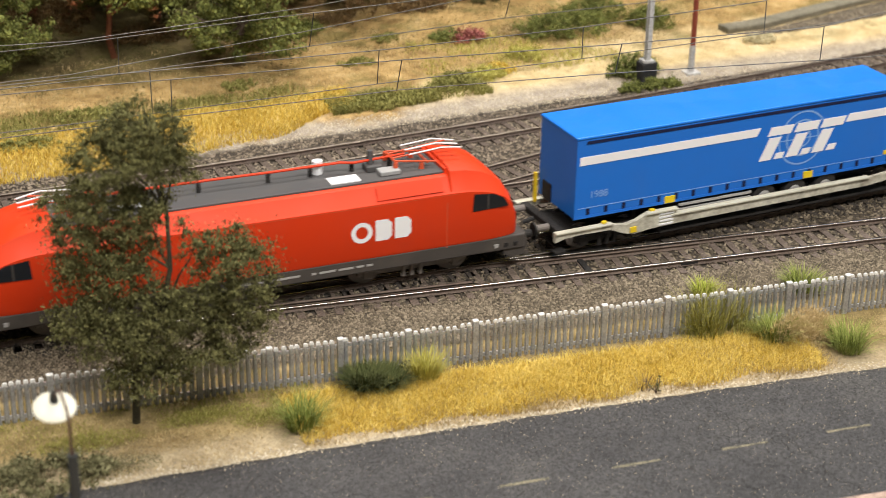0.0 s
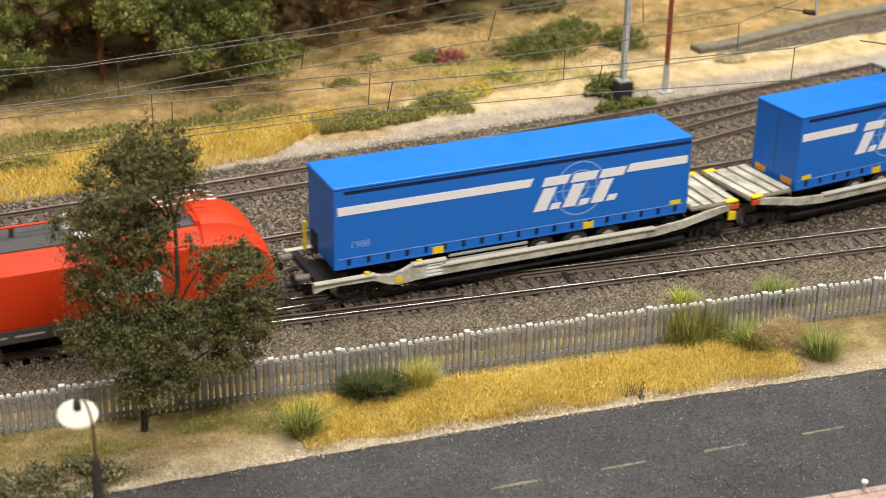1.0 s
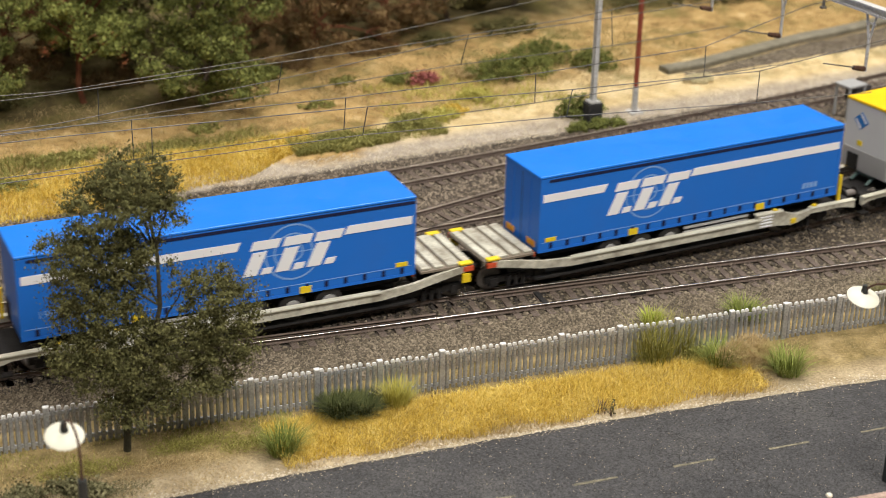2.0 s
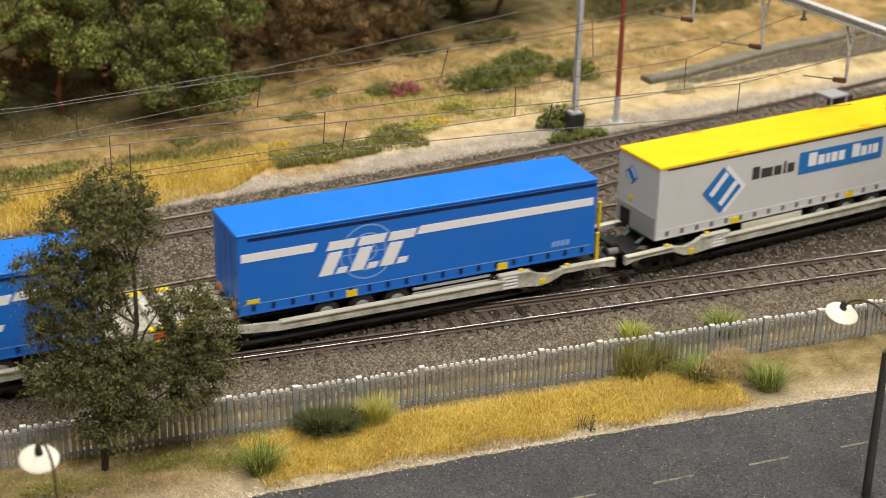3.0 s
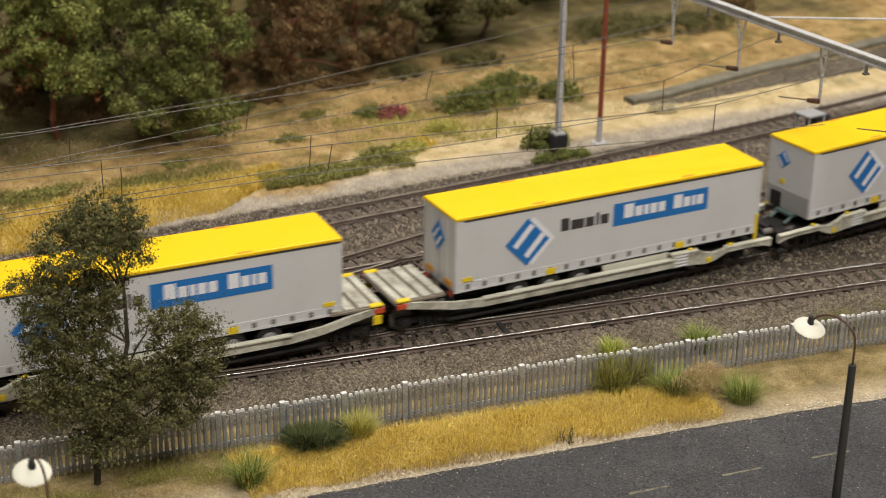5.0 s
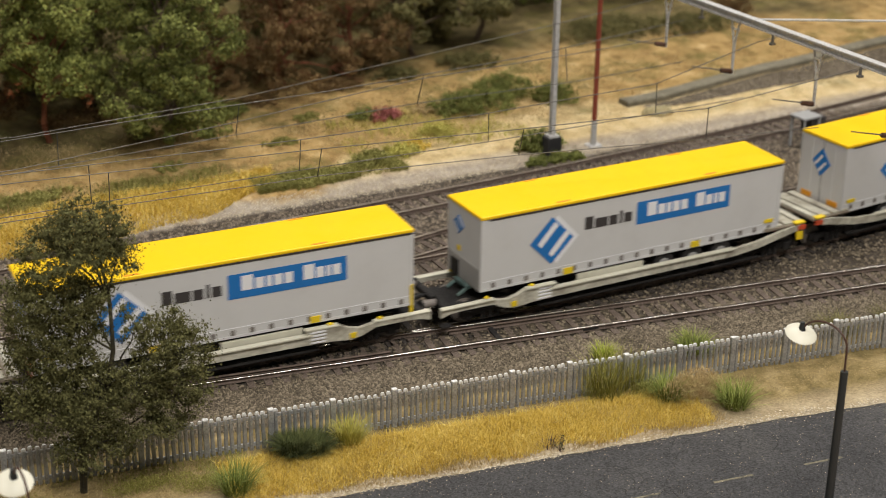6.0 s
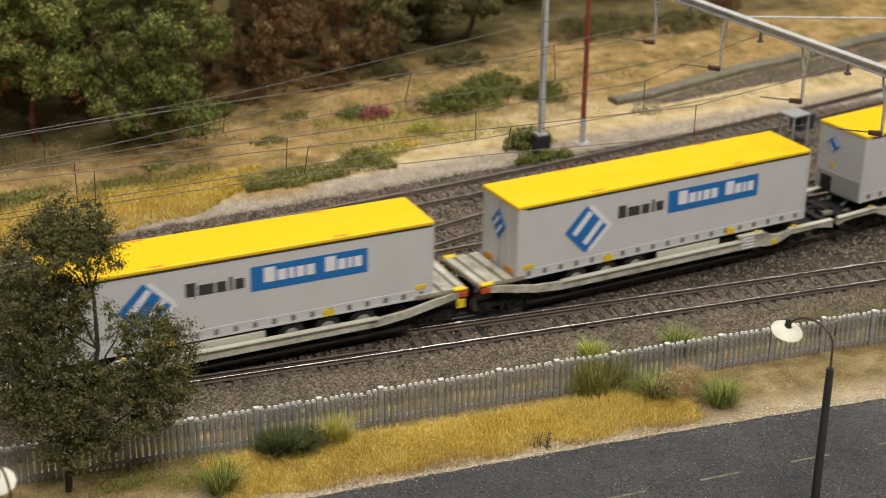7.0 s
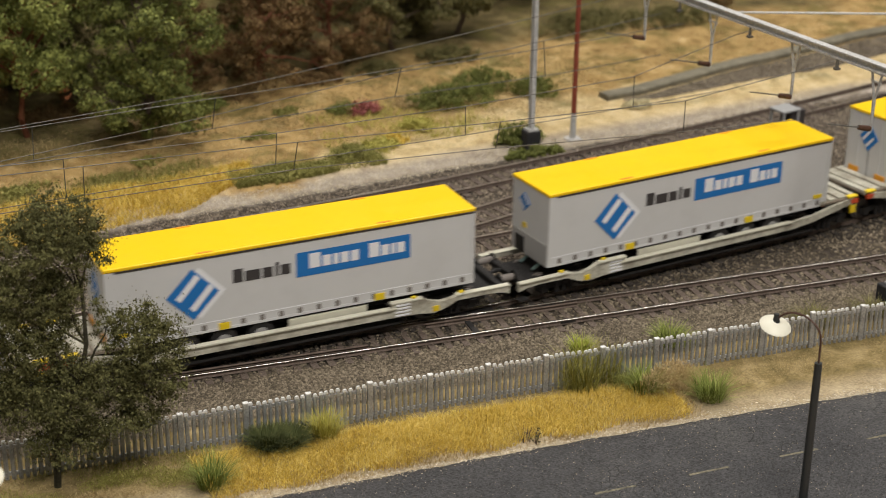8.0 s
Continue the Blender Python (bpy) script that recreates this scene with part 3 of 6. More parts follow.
# ---------------------------------------------------------------- plants
def blades(n, place, height, width, lean=0.5):
    """Grass blades as slim bent triangles: two faces a blade."""
    x, y = place(n)
    z = ground_z(x, y) - 0.02
    h = height * rng.uniform(0.55, 1.25, n)
    a = rng.uniform(0, 6.283, n)
    l = lean * rng.random(n) * h
    b = rng.uniform(0, 6.283, n)
    w = width * rng.uniform(0.7, 1.3, n)
    dx, dy = np.cos(a) * w / 2, np.sin(a) * w / 2
    mx, my = np.cos(b) * l * 0.35, np.sin(b) * l * 0.35
    v = np.stack([
        np.stack([x - dx, y - dy, z], 1), np.stack([x + dx, y + dy, z], 1),
        np.stack([x + dx * 0.7 + mx, y + dy * 0.7 + my, z + h * 0.55], 1), np.stack([x - dx * 0.7 + mx, y - dy * 0.7 + my, z + h * 0.55], 1),
        np.stack([x + np.cos(b) * l, y + np.sin(b) * l, z + h * 0.95], 1)], 1).reshape(-1, 3)
    k = np.arange(n)[:, None] * 5
    f = np.concatenate([k + np.array([[0, 1, 2]]), k + np.array([[0, 2, 3]]), k + np.array([[3, 2, 4]])], 1).reshape(-1, 3)
    return v, f


def patchy(n, x0, x1, lo, hi, clump=0.5, seed=1):
    """Places in a strip, thinned into patches."""
    x = rng.uniform(x0, x1, n * 3)
    a, b = lo(x), hi(x)
    y = a + (b - a) * rng.random(n * 3)
    p = 0.5 + 0.5 * np.sin(x * 1.9 + seed) * np.sin(y * 2.3 + 2 * seed) + 0.35 * np.sin(x * 0.7 + y * 0.9 + seed)
    ok = np.nonzero(rng.random(n * 3) < clump + (1 - clump) * np.clip(p, 0, 1))[0][:n]
    return x[ok], y[ok]


def meadow(label, n, x0, x1, lo, hi, height, width, material, clump=0.5, seed=1, lean=0.6):
    x, y = patchy(n, x0, x1, lo, hi, clump, seed)
    v, f = blades(len(x), lambda k: (x, y), height, width, lean)
    return tagged(new("grass", soup("grass", v, f, material)), label, "grass", kind="stuff")


meadow("golden static grass between fence and road", 62000, -3.6, 12.6, lambda x: np.array([road_edge(v) for v in x]) + 0.4 + 0.8 * rng.random(len(x)) ** 2 + 0.15 * np.sin(x * 2), lambda x: fence_line(x) - 0.45 - 0.3 * rng.random(len(x)), 0.24, 0.02, M_GOLD, 0.72, 1, 1.5)
meadow("straw-coloured grass along the road verge", 14000, -3.6, 13, lambda x: np.array([road_edge(v) for v in x]) + 0.15, lambda x: fence_line(x) - 0.3, 0.2, 0.02, M_STRAW, 0.1, 2, 1.5)
meadow("thin dry grass on bare verge", 5000, -16, -3, lambda x: np.array([road_edge(v) for v in x]) + 0.3, lambda x: fence_line(x) + 0.2, 0.1, 0.025, M_STRAW, 0.1, 3, 1.5)
meadow("olive weeds along the foot of the fence", 7000, -16, -2.5, lambda x: fence_line(x) - 1.5, lambda x: fence_line(x) + 0.3, 0.14, 0.018, M_WISP, 0.0, 4, 1.3)
meadow("short ochre grass on the sandy verge", 16000, 12.5, 32, lambda x: fence_line(x) - 1.6, lambda x: fence_line(x) - 0.2, 0.05, 0.014, M_DRY, 0.3, 5, 1.5)
meadow("golden static grass beyond the far track", 48000, -24, 6.5, lambda x: bank_edge(x) + 0.1 - 0.9 * smooth01((2 - x) / 6) + 1.8 * smooth01((x - 2) / 4), lambda x: bank_edge(x) + 3.8 - 0.6 * smooth01((-2 - x) / 4), 0.28, 0.03, M_GOLD, 0.5, 6, 1.0)
meadow("pale dry grass on the hillside", 16000, -24, 26, lambda x: bank_edge(x) + 3.2, lambda x: bank_edge(x) + 9, 0.11, 0.03, M_STRAW, 0.1, 7, 1.5)
meadow("ochre grass on the hillside", 12000, -10, 46, lambda x: bank_edge(x) + 4.5, lambda x: bank_edge(x) + 11, 0.12, 0.03, M_DRY, 0.0, 8, 1.5)

meadow("pale green weeds along the gravel bank", 9000, 5.2, 12.5, lambda x: bank_edge(x) + 1.3, lambda x: bank_edge(x) + 3.0, 0.3, 0.03, M_PALE, 0.1, 9, 1.2)
meadow("pale green weeds above the golden grass", 7000, -14, 5, lambda x: bank_edge(x) + 3.2, lambda x: bank_edge(x) + 5.2, 0.28, 0.03, M_PALE, 0.0, 10, 1.2)
meadow("yellow-green weeds on the sandy bank", 2600, 10.5, 20, lambda x: bank_edge(x) + 3.0, lambda x: bank_edge(x) + 8.0, 0.3, 0.03, M_LIME, 0.0, 11, 1.2)
meadow("olive weeds on the slope under the trees", 12000, -14, 30, lambda x: bank_edge(x) + 7.0, lambda x: bank_edge(x) + 13.0, 0.15, 0.022, M_OLIVE, 0.0, 12, 1.2)


def tuft_mesh(n, radius, height, width, material, lean=0.9, seed=0):
    r = np.random.default_rng(seed)
    a, q = r.uniform(0, 6.283, n), radius * 0.45 * np.sqrt(r.random(n))
    x, y = np.cos(a) * q, np.sin(a) * q
    h = height * (0.35 + 0.75 * r.random(n) ** 0.8)
    out = (0.25 + r.random(n)) * lean * radius
    b = a + r.normal(0, 1.0, n)
    w = width * r.uniform(0.7, 1.3, n)
    dx, dy = -np.sin(b) * w / 2, np.cos(b) * w / 2
    z = np.full(n, -0.04)
    mx, my = x + np.cos(b) * out * 0.4, y + np.sin(b) * out * 0.4
    v = np.stack([np.stack([x - dx, y - dy, z], 1), np.stack([x + dx, y + dy, z], 1), np.stack([mx + dx * 0.8, my + dy * 0.8, z + h * 0.65], 1),
                  np.stack([mx - dx * 0.8, my - dy * 0.8, z + h * 0.65], 1), np.stack([x + np.cos(b) * out, y + np.sin(b) * out, z + h], 1)], 1).reshape(-1, 3)
    k = np.arange(n)[:, None] * 5
    f = np.concatenate([k + np.array([[0, 1, 2]]), k + np.array([[0, 2, 3]]), k + np.array([[3, 2, 4]])], 1).reshape(-1, 3)
    return soup("grass_tuft", v, f, material)


TUFTS = [  # x, y, radius, height, blades, material, label
    (-3.45, -8.45, 0.85, 0.95, 300, M_FRESH, "green grass tuft on the sandy verge"),
    (0.75, -7.3, 0.75, 0.95, 330, M_LIME, "pale yellow-green grass tuft by the fence"),
    (11.8, -8.75, 0.95, 0.85, 300, M_FRESH, "green grass tuft among dry brush"),
    (13.7, -9.95, 0.95, 0.85, 320, M_FRESH, "green grass tuft at the road's edge"),
    (14.6, -6.0, 0.9, 0.75, 330, M_FRESH, "green grass tuft behind the fence"),
    (11.2, -5.4, 0.55, 0.75, 260, M_LIMEGREEN, "lime-green grass tuft on the ballast"),
    (20.5, -6.6, 1.1, 0.45, 300, M_OLIVE, "olive weeds behind the fence"),
    (23.0, -6.9, 1.0, 0.5, 260, M_OLIVE, "olive weeds behind the fence"),
    (10.0, -7.75, 1.2, 1.7, 150, M_WISP, "tall wispy olive weeds growing through the fence"),
    (11.0, -7.6, 0.9, 1.4, 90, M_WISP, "wispy olive weeds growing through the fence"),
    (-1.1, -7.15, 0.85, 0.7, 900, M_DARKGRASS, "dark green low grassy bush at the foot of the fence"),
    (-0.4, -7.25, 0.8, 0.6, 700, M_DARKGRASS, "dark green low grassy bush at the foot of the fence"),
    (6.6, -9.95, 0.35, 0.5, 14, M_BARK, "bare dark twig at the road's edge"),
    (16.9, 8.1, 0.35, 0.3, 90, M_LIME, "lime-green weed between the tracks"),
]
for k, (tx, ty, tr, th, tn, tm, tl) in enumerate(TUFTS):
    tagged(new("grass_tuft", tuft_mesh(int(tn * 1.3), tr, th, 0.024, tm, seed=k)), tl, "grass tuft").matrix_basis = at(tx, ty, float(ground_z(tx, ty)))


def leaf_cloud(r, clumps, per, leaf, spread, fluffy=False):
    """Small leaf faces gathered in clumps. clumps: rows of x, y, z, radius."""
    c = np.asarray(clumps, float)
    n = len(c) * per
    i = np.repeat(np.arange(len(c)), per)
    d = r.normal(size=(n, 3))
    d /= np.linalg.norm(d, axis=1)[:, None]
    rad = c[i, 3] * (np.abs(r.normal(size=n)) * 0.75 if fluffy else 0.72 + 0.3 * r.random(n) + 0.12 * r.normal(size=n)) * spread
    p = c[i, :3] + d * rad[:, None] * np.array([1, 1, 0.8])
    u = r.normal(size=(n, 3))
    if not fluffy:
        u -= 0.75 * d * (u * d).sum(1)[:, None]
    u /= np.linalg.norm(u, axis=1)[:, None]
    w = np.cross(u, d + 0.3 * r.normal(size=(n, 3)))
    w /= np.linalg.norm(w, axis=1)[:, None] + 1e-9
    s = (leaf * r.uniform(0.6, 1.4, n))[:, None]
    u, w = u * s, w * s * 0.7
    v = np.stack([p - u - w * 0.4, p + u * 0.3 - w, p + u + w * 0.4, p - u * 0.3 + w], 1).reshape(-1, 3)
    f = np.arange(n * 4).reshape(-1, 4)
    return v, f


def limb(bm, a, b, r0, r1, r, bends=4):
    p, q = Vector(a), Vector(b)
    last, rad = p, r0
    for k in range(1, bends + 1):
        t = k / bends
        nxt = p.lerp(q, t) + Vector((r.uniform(-1, 1), r.uniform(-1, 1), r.uniform(-0.5, 0.5))) * (q - p).length * 0.05 * (k < bends)
        n_rad = r0 + (r1 - r0) * t
        rod(bm, last, nxt, rad, n_rad, 7)
        last, rad = nxt, n_rad


def lobed(r, lobes, fill, size):
    """Leaf clumps over lumpy lobes. lobes: x, y, z, radius, height; more of them on the outside."""
    spots = []
    for x, y, z, rad, tall in lobes:
        for k in range(max(3, int(fill * rad * tall))):
            d = Vector((r.gauss(0, 1), r.gauss(0, 1), r.gauss(0, 1))).normalized()
            q = r.uniform(0.3, 1.0) ** 0.5
            spots.append((x + d.x * rad * q, y + d.y * rad * q, z + d.z * tall * q, size * r.uniform(0.6, 1.4)))
    return spots


def tree_parts(seed, height, radius, trunk_h, leaf_mat, bark, lobes=11, fill=14, per=150, leaf=0.06, lean=(0, 0), size=0.42, trunk_r=0.16, low=0.0):
    """A trunk mesh with limbs and a crown mesh: lumpy lobes set round the limbs' ends."""
    r = random.Random(seed)
    hz = (height - trunk_h) / 2
    heads = []
    for k in range(lobes):
        a = 2.4 * k + r.uniform(-0.4, 0.4)
        v = (k + 0.5) / lobes
        z = trunk_h + hz * (0.08 + 1.66 * v)
        w = radius * (0.78 - low * v) * math.sqrt(max(0.05, 1 - (1.5 * v - 0.62) ** 2)) * r.uniform(0.75, 1.1) * (0.35 if k % 4 == 1 else 1.0)
        rad = radius * r.uniform(0.32, 0.46)
        heads.append((math.cos(a) * w + lean[0] * z / height, math.sin(a) * w + lean[1] * z / height, z, rad, rad * 0.8))
    heads.append((lean[0], lean[1], height - radius * 0.4, radius * 0.42, radius * 0.38))
    bm = B()
    top = (lean[0] * 0.8, lean[1] * 0.8, height * 0.82)
    limb(bm, (0, 0, -0.15), top, trunk_r, trunk_r * 0.25, r, 7)
    for x, y, z, rad, tall in heads:
        t = max(0.18, min(0.7, (z / height) * 0.7))
        fork = (lean[0] * t, lean[1] * t, height * t * 0.9)
        limb(bm, fork, (x, y, z), trunk_r * 0.45, trunk_r * 0.12, r, 4)
        for k in range(5):
            limb(bm, (x, y, z), (x + r.uniform(-1, 1) * rad, y + r.uniform(-1, 1) * rad, z + r.uniform(-0.9, 0.8) * tall), trunk_r * 0.13, trunk_r * 0.05, r, 3)
    trunk = mesh_of("trunk", bm, bark)
    v, f = leaf_cloud(np.random.default_rng(seed), lobed(r, heads, fill, size), per, leaf, 1.0)
    return trunk, soup("crown", v, f, leaf_mat)


def feathery_tree(seed):
    """The airy tree before the fence: a leaning trunk, a full side and an open side."""
    r = random.Random(seed)

    def put(u, w, d=0.0):
        return (0.925 * u + 0.38 * d, -0.38 * u + 0.925 * d, w)

    # across, height, half width, half height, fullness
    form = [(0.75, 8.75, 1.2, 0.75, 0.8), (0.2, 7.95, 1.4, 0.85, 1.0), (1.6, 8.0, 0.65, 0.65, 0.7), (-0.65, 6.4, 1.45, 0.9, 1.0), (0.55, 6.5, 0.8, 0.7, 1.0),
            (-0.85, 4.9, 1.15, 0.9, 0.85), (-0.95, 3.1, 1.15, 1.0, 0.85), (0.65, 3.1, 1.25, 1.1, 0.85), (2.95, 4.9, 1.05, 1.15, 0.75), (3.0, 3.4, 0.95, 0.95, 0.75),
            (2.2, 2.4, 1.0, 0.65, 0.65), (0.5, 1.7, 1.3, 0.7, 0.8), (0.35, 4.9, 0.8, 0.95, 0.6), (1.9, 5.6, 0.7, 0.6, 0.4), (1.9, 3.9, 0.9, 0.9, 0.5)]
    spots = []
    for u, w, ru, rw, full in form:
        for k in range(int(110 * full * ru * rw)):
            d = Vector((r.gauss(0, 1), r.gauss(0, 1), r.gauss(0, 1))).normalized()
            q = r.random() ** 0.4 * 1.08
            spots.append((*put(u + d.x * ru * q, w + d.z * rw * q, d.y * 0.85 * ru * q), r.uniform(0.18, 0.42)))
    bm = B()
    stem = [put(0, -0.2), put(0.1, 1.4), put(0.45, 2.6), put(0.95, 3.6), put(1.22, 4.8), put(1.22, 6.4), put(1.0, 8.0), put(0.8, 9.3)]
    for k, (p, q) in enumerate(zip(stem, stem[1:])):
        rod(bm, p, q, 0.115 - 0.012 * k, 0.103 - 0.012 * k, 8)
    for u, w, ru, rw, full in form:
        n = max(1, min(5, int((w - 0.9) / 1.3)))
        limb(bm, stem[n], put(u, w, r.uniform(-0.5, 0.5)), 0.04, 0.016, r, 4)
    for x, y, z, c in spots[::9]:
        n = min(form, key=lambda g: (put(g[0], g[1])[0] - x) ** 2 + (put(g[0], g[1])[1] - y) ** 2 + (g[1] - z) ** 2)
        limb(bm, put(n[0], n[1] - 0.2), (x, y, z), 0.02, 0.008, r, 3)
    trunk = mesh_of("trunk", bm, M_DARKBARK)
    v, f = leaf_cloud(np.random.default_rng(seed), spots, 100, 0.034, 1.0, True)
    return trunk, soup("crown", v, f, M_FEATHER)


def tree(label, meshes, x, y, turn=0, scale=1.0, name="tree", category="tree", z=None):
    ob = thing(name, label, category, at(x, y, float(ground_z(x, y)) if z is None else z, 0, 0, turn) @ Matrix.Scale(scale, 4))
    part("trunk", meshes[0], None, ob)
    part("crown", meshes[1], None, ob)
    return ob


tree("olive-green model tree with airy feathery crown beside the fence", feathery_tree(22), -7.75, -6.75, 0, 1.0)

oak = tree_parts(11, 8.8, 2.65, 0.2, M_GREEN, M_BARK, lobes=20, fill=26, per=82, leaf=0.056, size=0.34, trunk_r=0.13)
oak_light = tree_parts(12, 8.4, 2.65, 2.3, M_LIGHTGREEN, M_REDBARK, lobes=18, fill=26, per=82, leaf=0.056, size=0.34, trunk_r=0.13)
russet = tree_parts(13, 6.6, 3.2, 0.2, M_RUST, M_REDBARK, lobes=14, fill=18, per=85, leaf=0.048, size=0.34)
dark = tree_parts(14, 9.5, 3.6, 0.8, M_OLIVE, M_BARK, lobes=13, fill=13, per=70, leaf=0.085)
GROVE = [  # meshes, x, y, turn, scale, label
    (oak_light, -1.9, 23.8, 10, 1.2, "green model tree with a reddish bare trunk on the hillside"),
    (oak, 3.3, 21.5, 40, 1.2, "dense dark-green model tree on the hillside"),
    (oak, -7.4, 23.6, 160, 0.95, "low dark-green model tree at the wood's edge"),
    (russet, 11.0, 27.5, 0, 1.25, "russet-brown shrubby model tree at the wood's edge"),
    (russet, 15.0, 28.6, 120, 1.05, "russet-brown shrubby model tree at the wood's edge"),
    (dark, 19.3, 29.6, 60, 1.0, "dark olive model tree at the wood's edge"),
    (dark, 23.8, 31.0, 200, 0.95, "dark olive model tree at the wood's edge"),
    (oak, -1.0, 30.5, 90, 1.1, "dark-green model tree deep in the wood"),
    (dark, 6.5, 30.0, 20, 1.1, "dark olive model tree deep in the wood"),
    (russet, 7.0, 27.0, 250, 0.75, "russet-brown shrub under the trees"),
    (dark, -8.5, 30.5, 140, 1.1, "dark olive model tree deep in the wood"),
    (oak, 13.5, 34.5, 300, 1.1, "dark-green model tree deep in the wood"),
    (dark, 0.9, 26.6, 100, 0.72, "dark olive model tree between two green ones"),
    (russet, -4.8, 27.2, 80, 0.85, "russet-brown shrub under the trees"),
    (oak, 29.5, 36.0, 30, 1.0, "dark-green model tree deep in the wood"),
    (dark, 36.0, 37.0, 330, 1.0, "dark olive model tree deep in the wood"),
    (russet, 40.5, 30.5, 30, 0.5, "brown shrub beyond the platform"),
    (oak, 20.5, 37.0, 210, 1.1, "dark-green model tree deep in the wood"),
    (dark, -14.5, 26.5, 70, 1.0, "dark olive model tree at the wood's edge"),
    (oak_light, -15.5, 33.0, 220, 1.1, "green model tree deep in the wood"),
    (dark, 44.0, 41.0, 15, 1.0, "dark olive model tree deep in the wood"),
]
for g_m, g_x, g_y, g_t, g_s, g_l in GROVE:
    grown = tree(g_l, g_m, g_x, g_y, g_t, g_s)
    if g_m is oak_light:
        hanging = [(0.9, -1.1, 2.9, 0.3), (1.05, -1.25, 2.45, 0.22), (1.15, -1.2, 2.0, 0.2), (1.25, -1.3, 1.75, 0.16), (0.4, -1.3, 2.8, 0.25), (-1.4, -1.0, 2.9, 0.35), (-1.7, -0.8, 2.5, 0.25)]
        v, f = leaf_cloud(np.random.default_rng(9), hanging, 60, 0.035, 1.0, True)
        part("dead_sprig", soup("dead_sprig", v, f, M_RUSTTWIG), None, grown, "withered reddish sprig")


def bush(label, x, y, rx, ry, h, material, n=26, per=240, leaf=0.038, seed=0, name="bush"):
    r = random.Random(seed * 17 + 5)
    spots = []
    n = int(n * 1.8)
    per = int(per * 0.5)
    for k in range(n):
        a, q = r.uniform(0, 6.283), math.sqrt(r.random()) * r.uniform(0.8, 1.15)
        spots.append((math.cos(a) * q * rx, math.sin(a) * q * ry, h * r.uniform(0.1, 0.75) * (1 - 0.5 * q * q), min(rx, ry, h) * r.uniform(0.15, 0.5)))
    v, f = leaf_cloud(np.random.default_rng(seed), spots, per, leaf * 1.03, 1.0, True)
    v[:, 2] = np.maximum(v[:, 2], -0.05)
    ob = tagged(new(name, soup(name, v, f, material)), label, "bush")
    ob.matrix_basis = at(x, y, float(ground_z(x, y)))
    return ob


BUSHES = [  # label, x, y, rx, ry, height, material, clumps
    ("sage-grey low bush on the verge", -11.0, -8.6, 2.3, 1.0, 0.7, M_SAGE, 60),
    ("sage-grey low bush on the verge", -14.5, -8.4, 1.6, 1.0, 0.8, M_SAGE, 40),
    ("pink flowering bush on the hillside", 14.0, 21.2, 0.85, 0.7, 0.8, M_PINK, 22),
    ("dark green bush behind the pink blossom", 13.2, 21.6, 0.8, 0.6, 0.6, M_GREEN, 22),
    ("dark green bush on the hillside", 18.6, 20.6, 2.3, 1.1, 1.5, M_GREEN, 60),
    ("dark green bush on the hillside", 21.0, 22.2, 1.6, 1.0, 1.7, M_GREEN, 50),
    ("green bush on the hillside behind the mast", 23.2, 20.4, 1.1, 0.9, 1.3, M_GREEN, 36),
    ("green bush round the foot of the mast", 19.35, 14.9, 1.2, 0.5, 1.4, M_GREEN, 60),
    ("low green brush before the mast's footing", 19.4, 13.35, 1.7, 0.4, 0.55, M_GREEN, 50),
    ("low green bush on the gravel bank", 7.4, 14.9, 1.7, 0.6, 0.4, M_PALE, 50),
    ("low green bush on the gravel bank", 9.2, 15.2, 0.9, 0.6, 0.4, M_PALE, 40),
    ("green bush at the end of the golden grass", 11.3, 16.0, 0.9, 0.8, 0.7, M_PALE, 36),
    ("yellow-green bush on the sandy bank", 13.0, 16.6, 0.9, 0.6, 0.6, M_LIME, 24),
    ("yellow-green bush on the hillside", 15.8, 18.6, 1.0, 0.7, 0.6, M_LIME, 20),
    ("low green bush above the golden grass", -4.3, 17.2, 1.5, 0.5, 0.35, M_PALE, 36),
    ("low dark bush above the golden grass", -7.5, 15.2, 1.8, 0.6, 0.4, M_PALE, 36),
    ("dark brush under the trees", 0.3, 25.6, 2.2, 1.0, 1.0, M_RUST, 40),
    ("dark green brush under the trees", 6.9, 24.6, 1.2, 0.8, 0.7, M_GREEN, 30),
    ("olive brush under the trees", -5.2, 25.0, 1.5, 0.9, 0.9, M_OLIVE, 30),
    ("russet brush at the wood's edge", 9.0, 25.6, 1.2, 0.7, 0.6, M_RUST, 26),
    ("russet brush at the wood's edge", 13.6, 26.2, 1.6, 0.8, 0.7, M_RUST, 30),
    ("olive brush at the wood's edge", 17.0, 26.6, 1.2, 0.8, 0.7, M_OLIVE, 26),
    ("olive brush at the wood's edge", 21.4, 27.0, 1.7, 0.9, 0.9, M_OLIVE, 30),
    ("cream-white flowering weed at the platform's end", 27.3, 17.1, 0.75, 0.4, 0.5, M_CREAMWEED, 22),
    ("pale green low weeds on the hillside", 8.0, 19.6, 0.9, 0.5, 0.3, M_PALE, 18),
    ("pale green low weeds on the hillside", 10.6, 22.5, 0.8, 0.5, 0.3, M_PALE, 16),
    ("pale green low weeds on the hillside", 2.4, 19.0, 0.9, 0.5, 0.3, M_PALE, 18),
    ("yellow dry weeds on the hillside", 16.6, 21.4, 1.4, 0.7, 0.35, M_DRY, 24),
    ("yellow dry weeds on the sandy bank", 13.9, 17.3, 0.8, 0.5, 0.4, M_GOLD, 22),
    ("wide olive bush on the slope beyond the platform", 31.5, 29.5, 3.6, 1.7, 1.3, M_OLIVE, 70),
    ("wide olive bush on the slope beyond the platform", 36.5, 28.5, 2.6, 1.4, 1.0, M_OLIVE, 60),
]
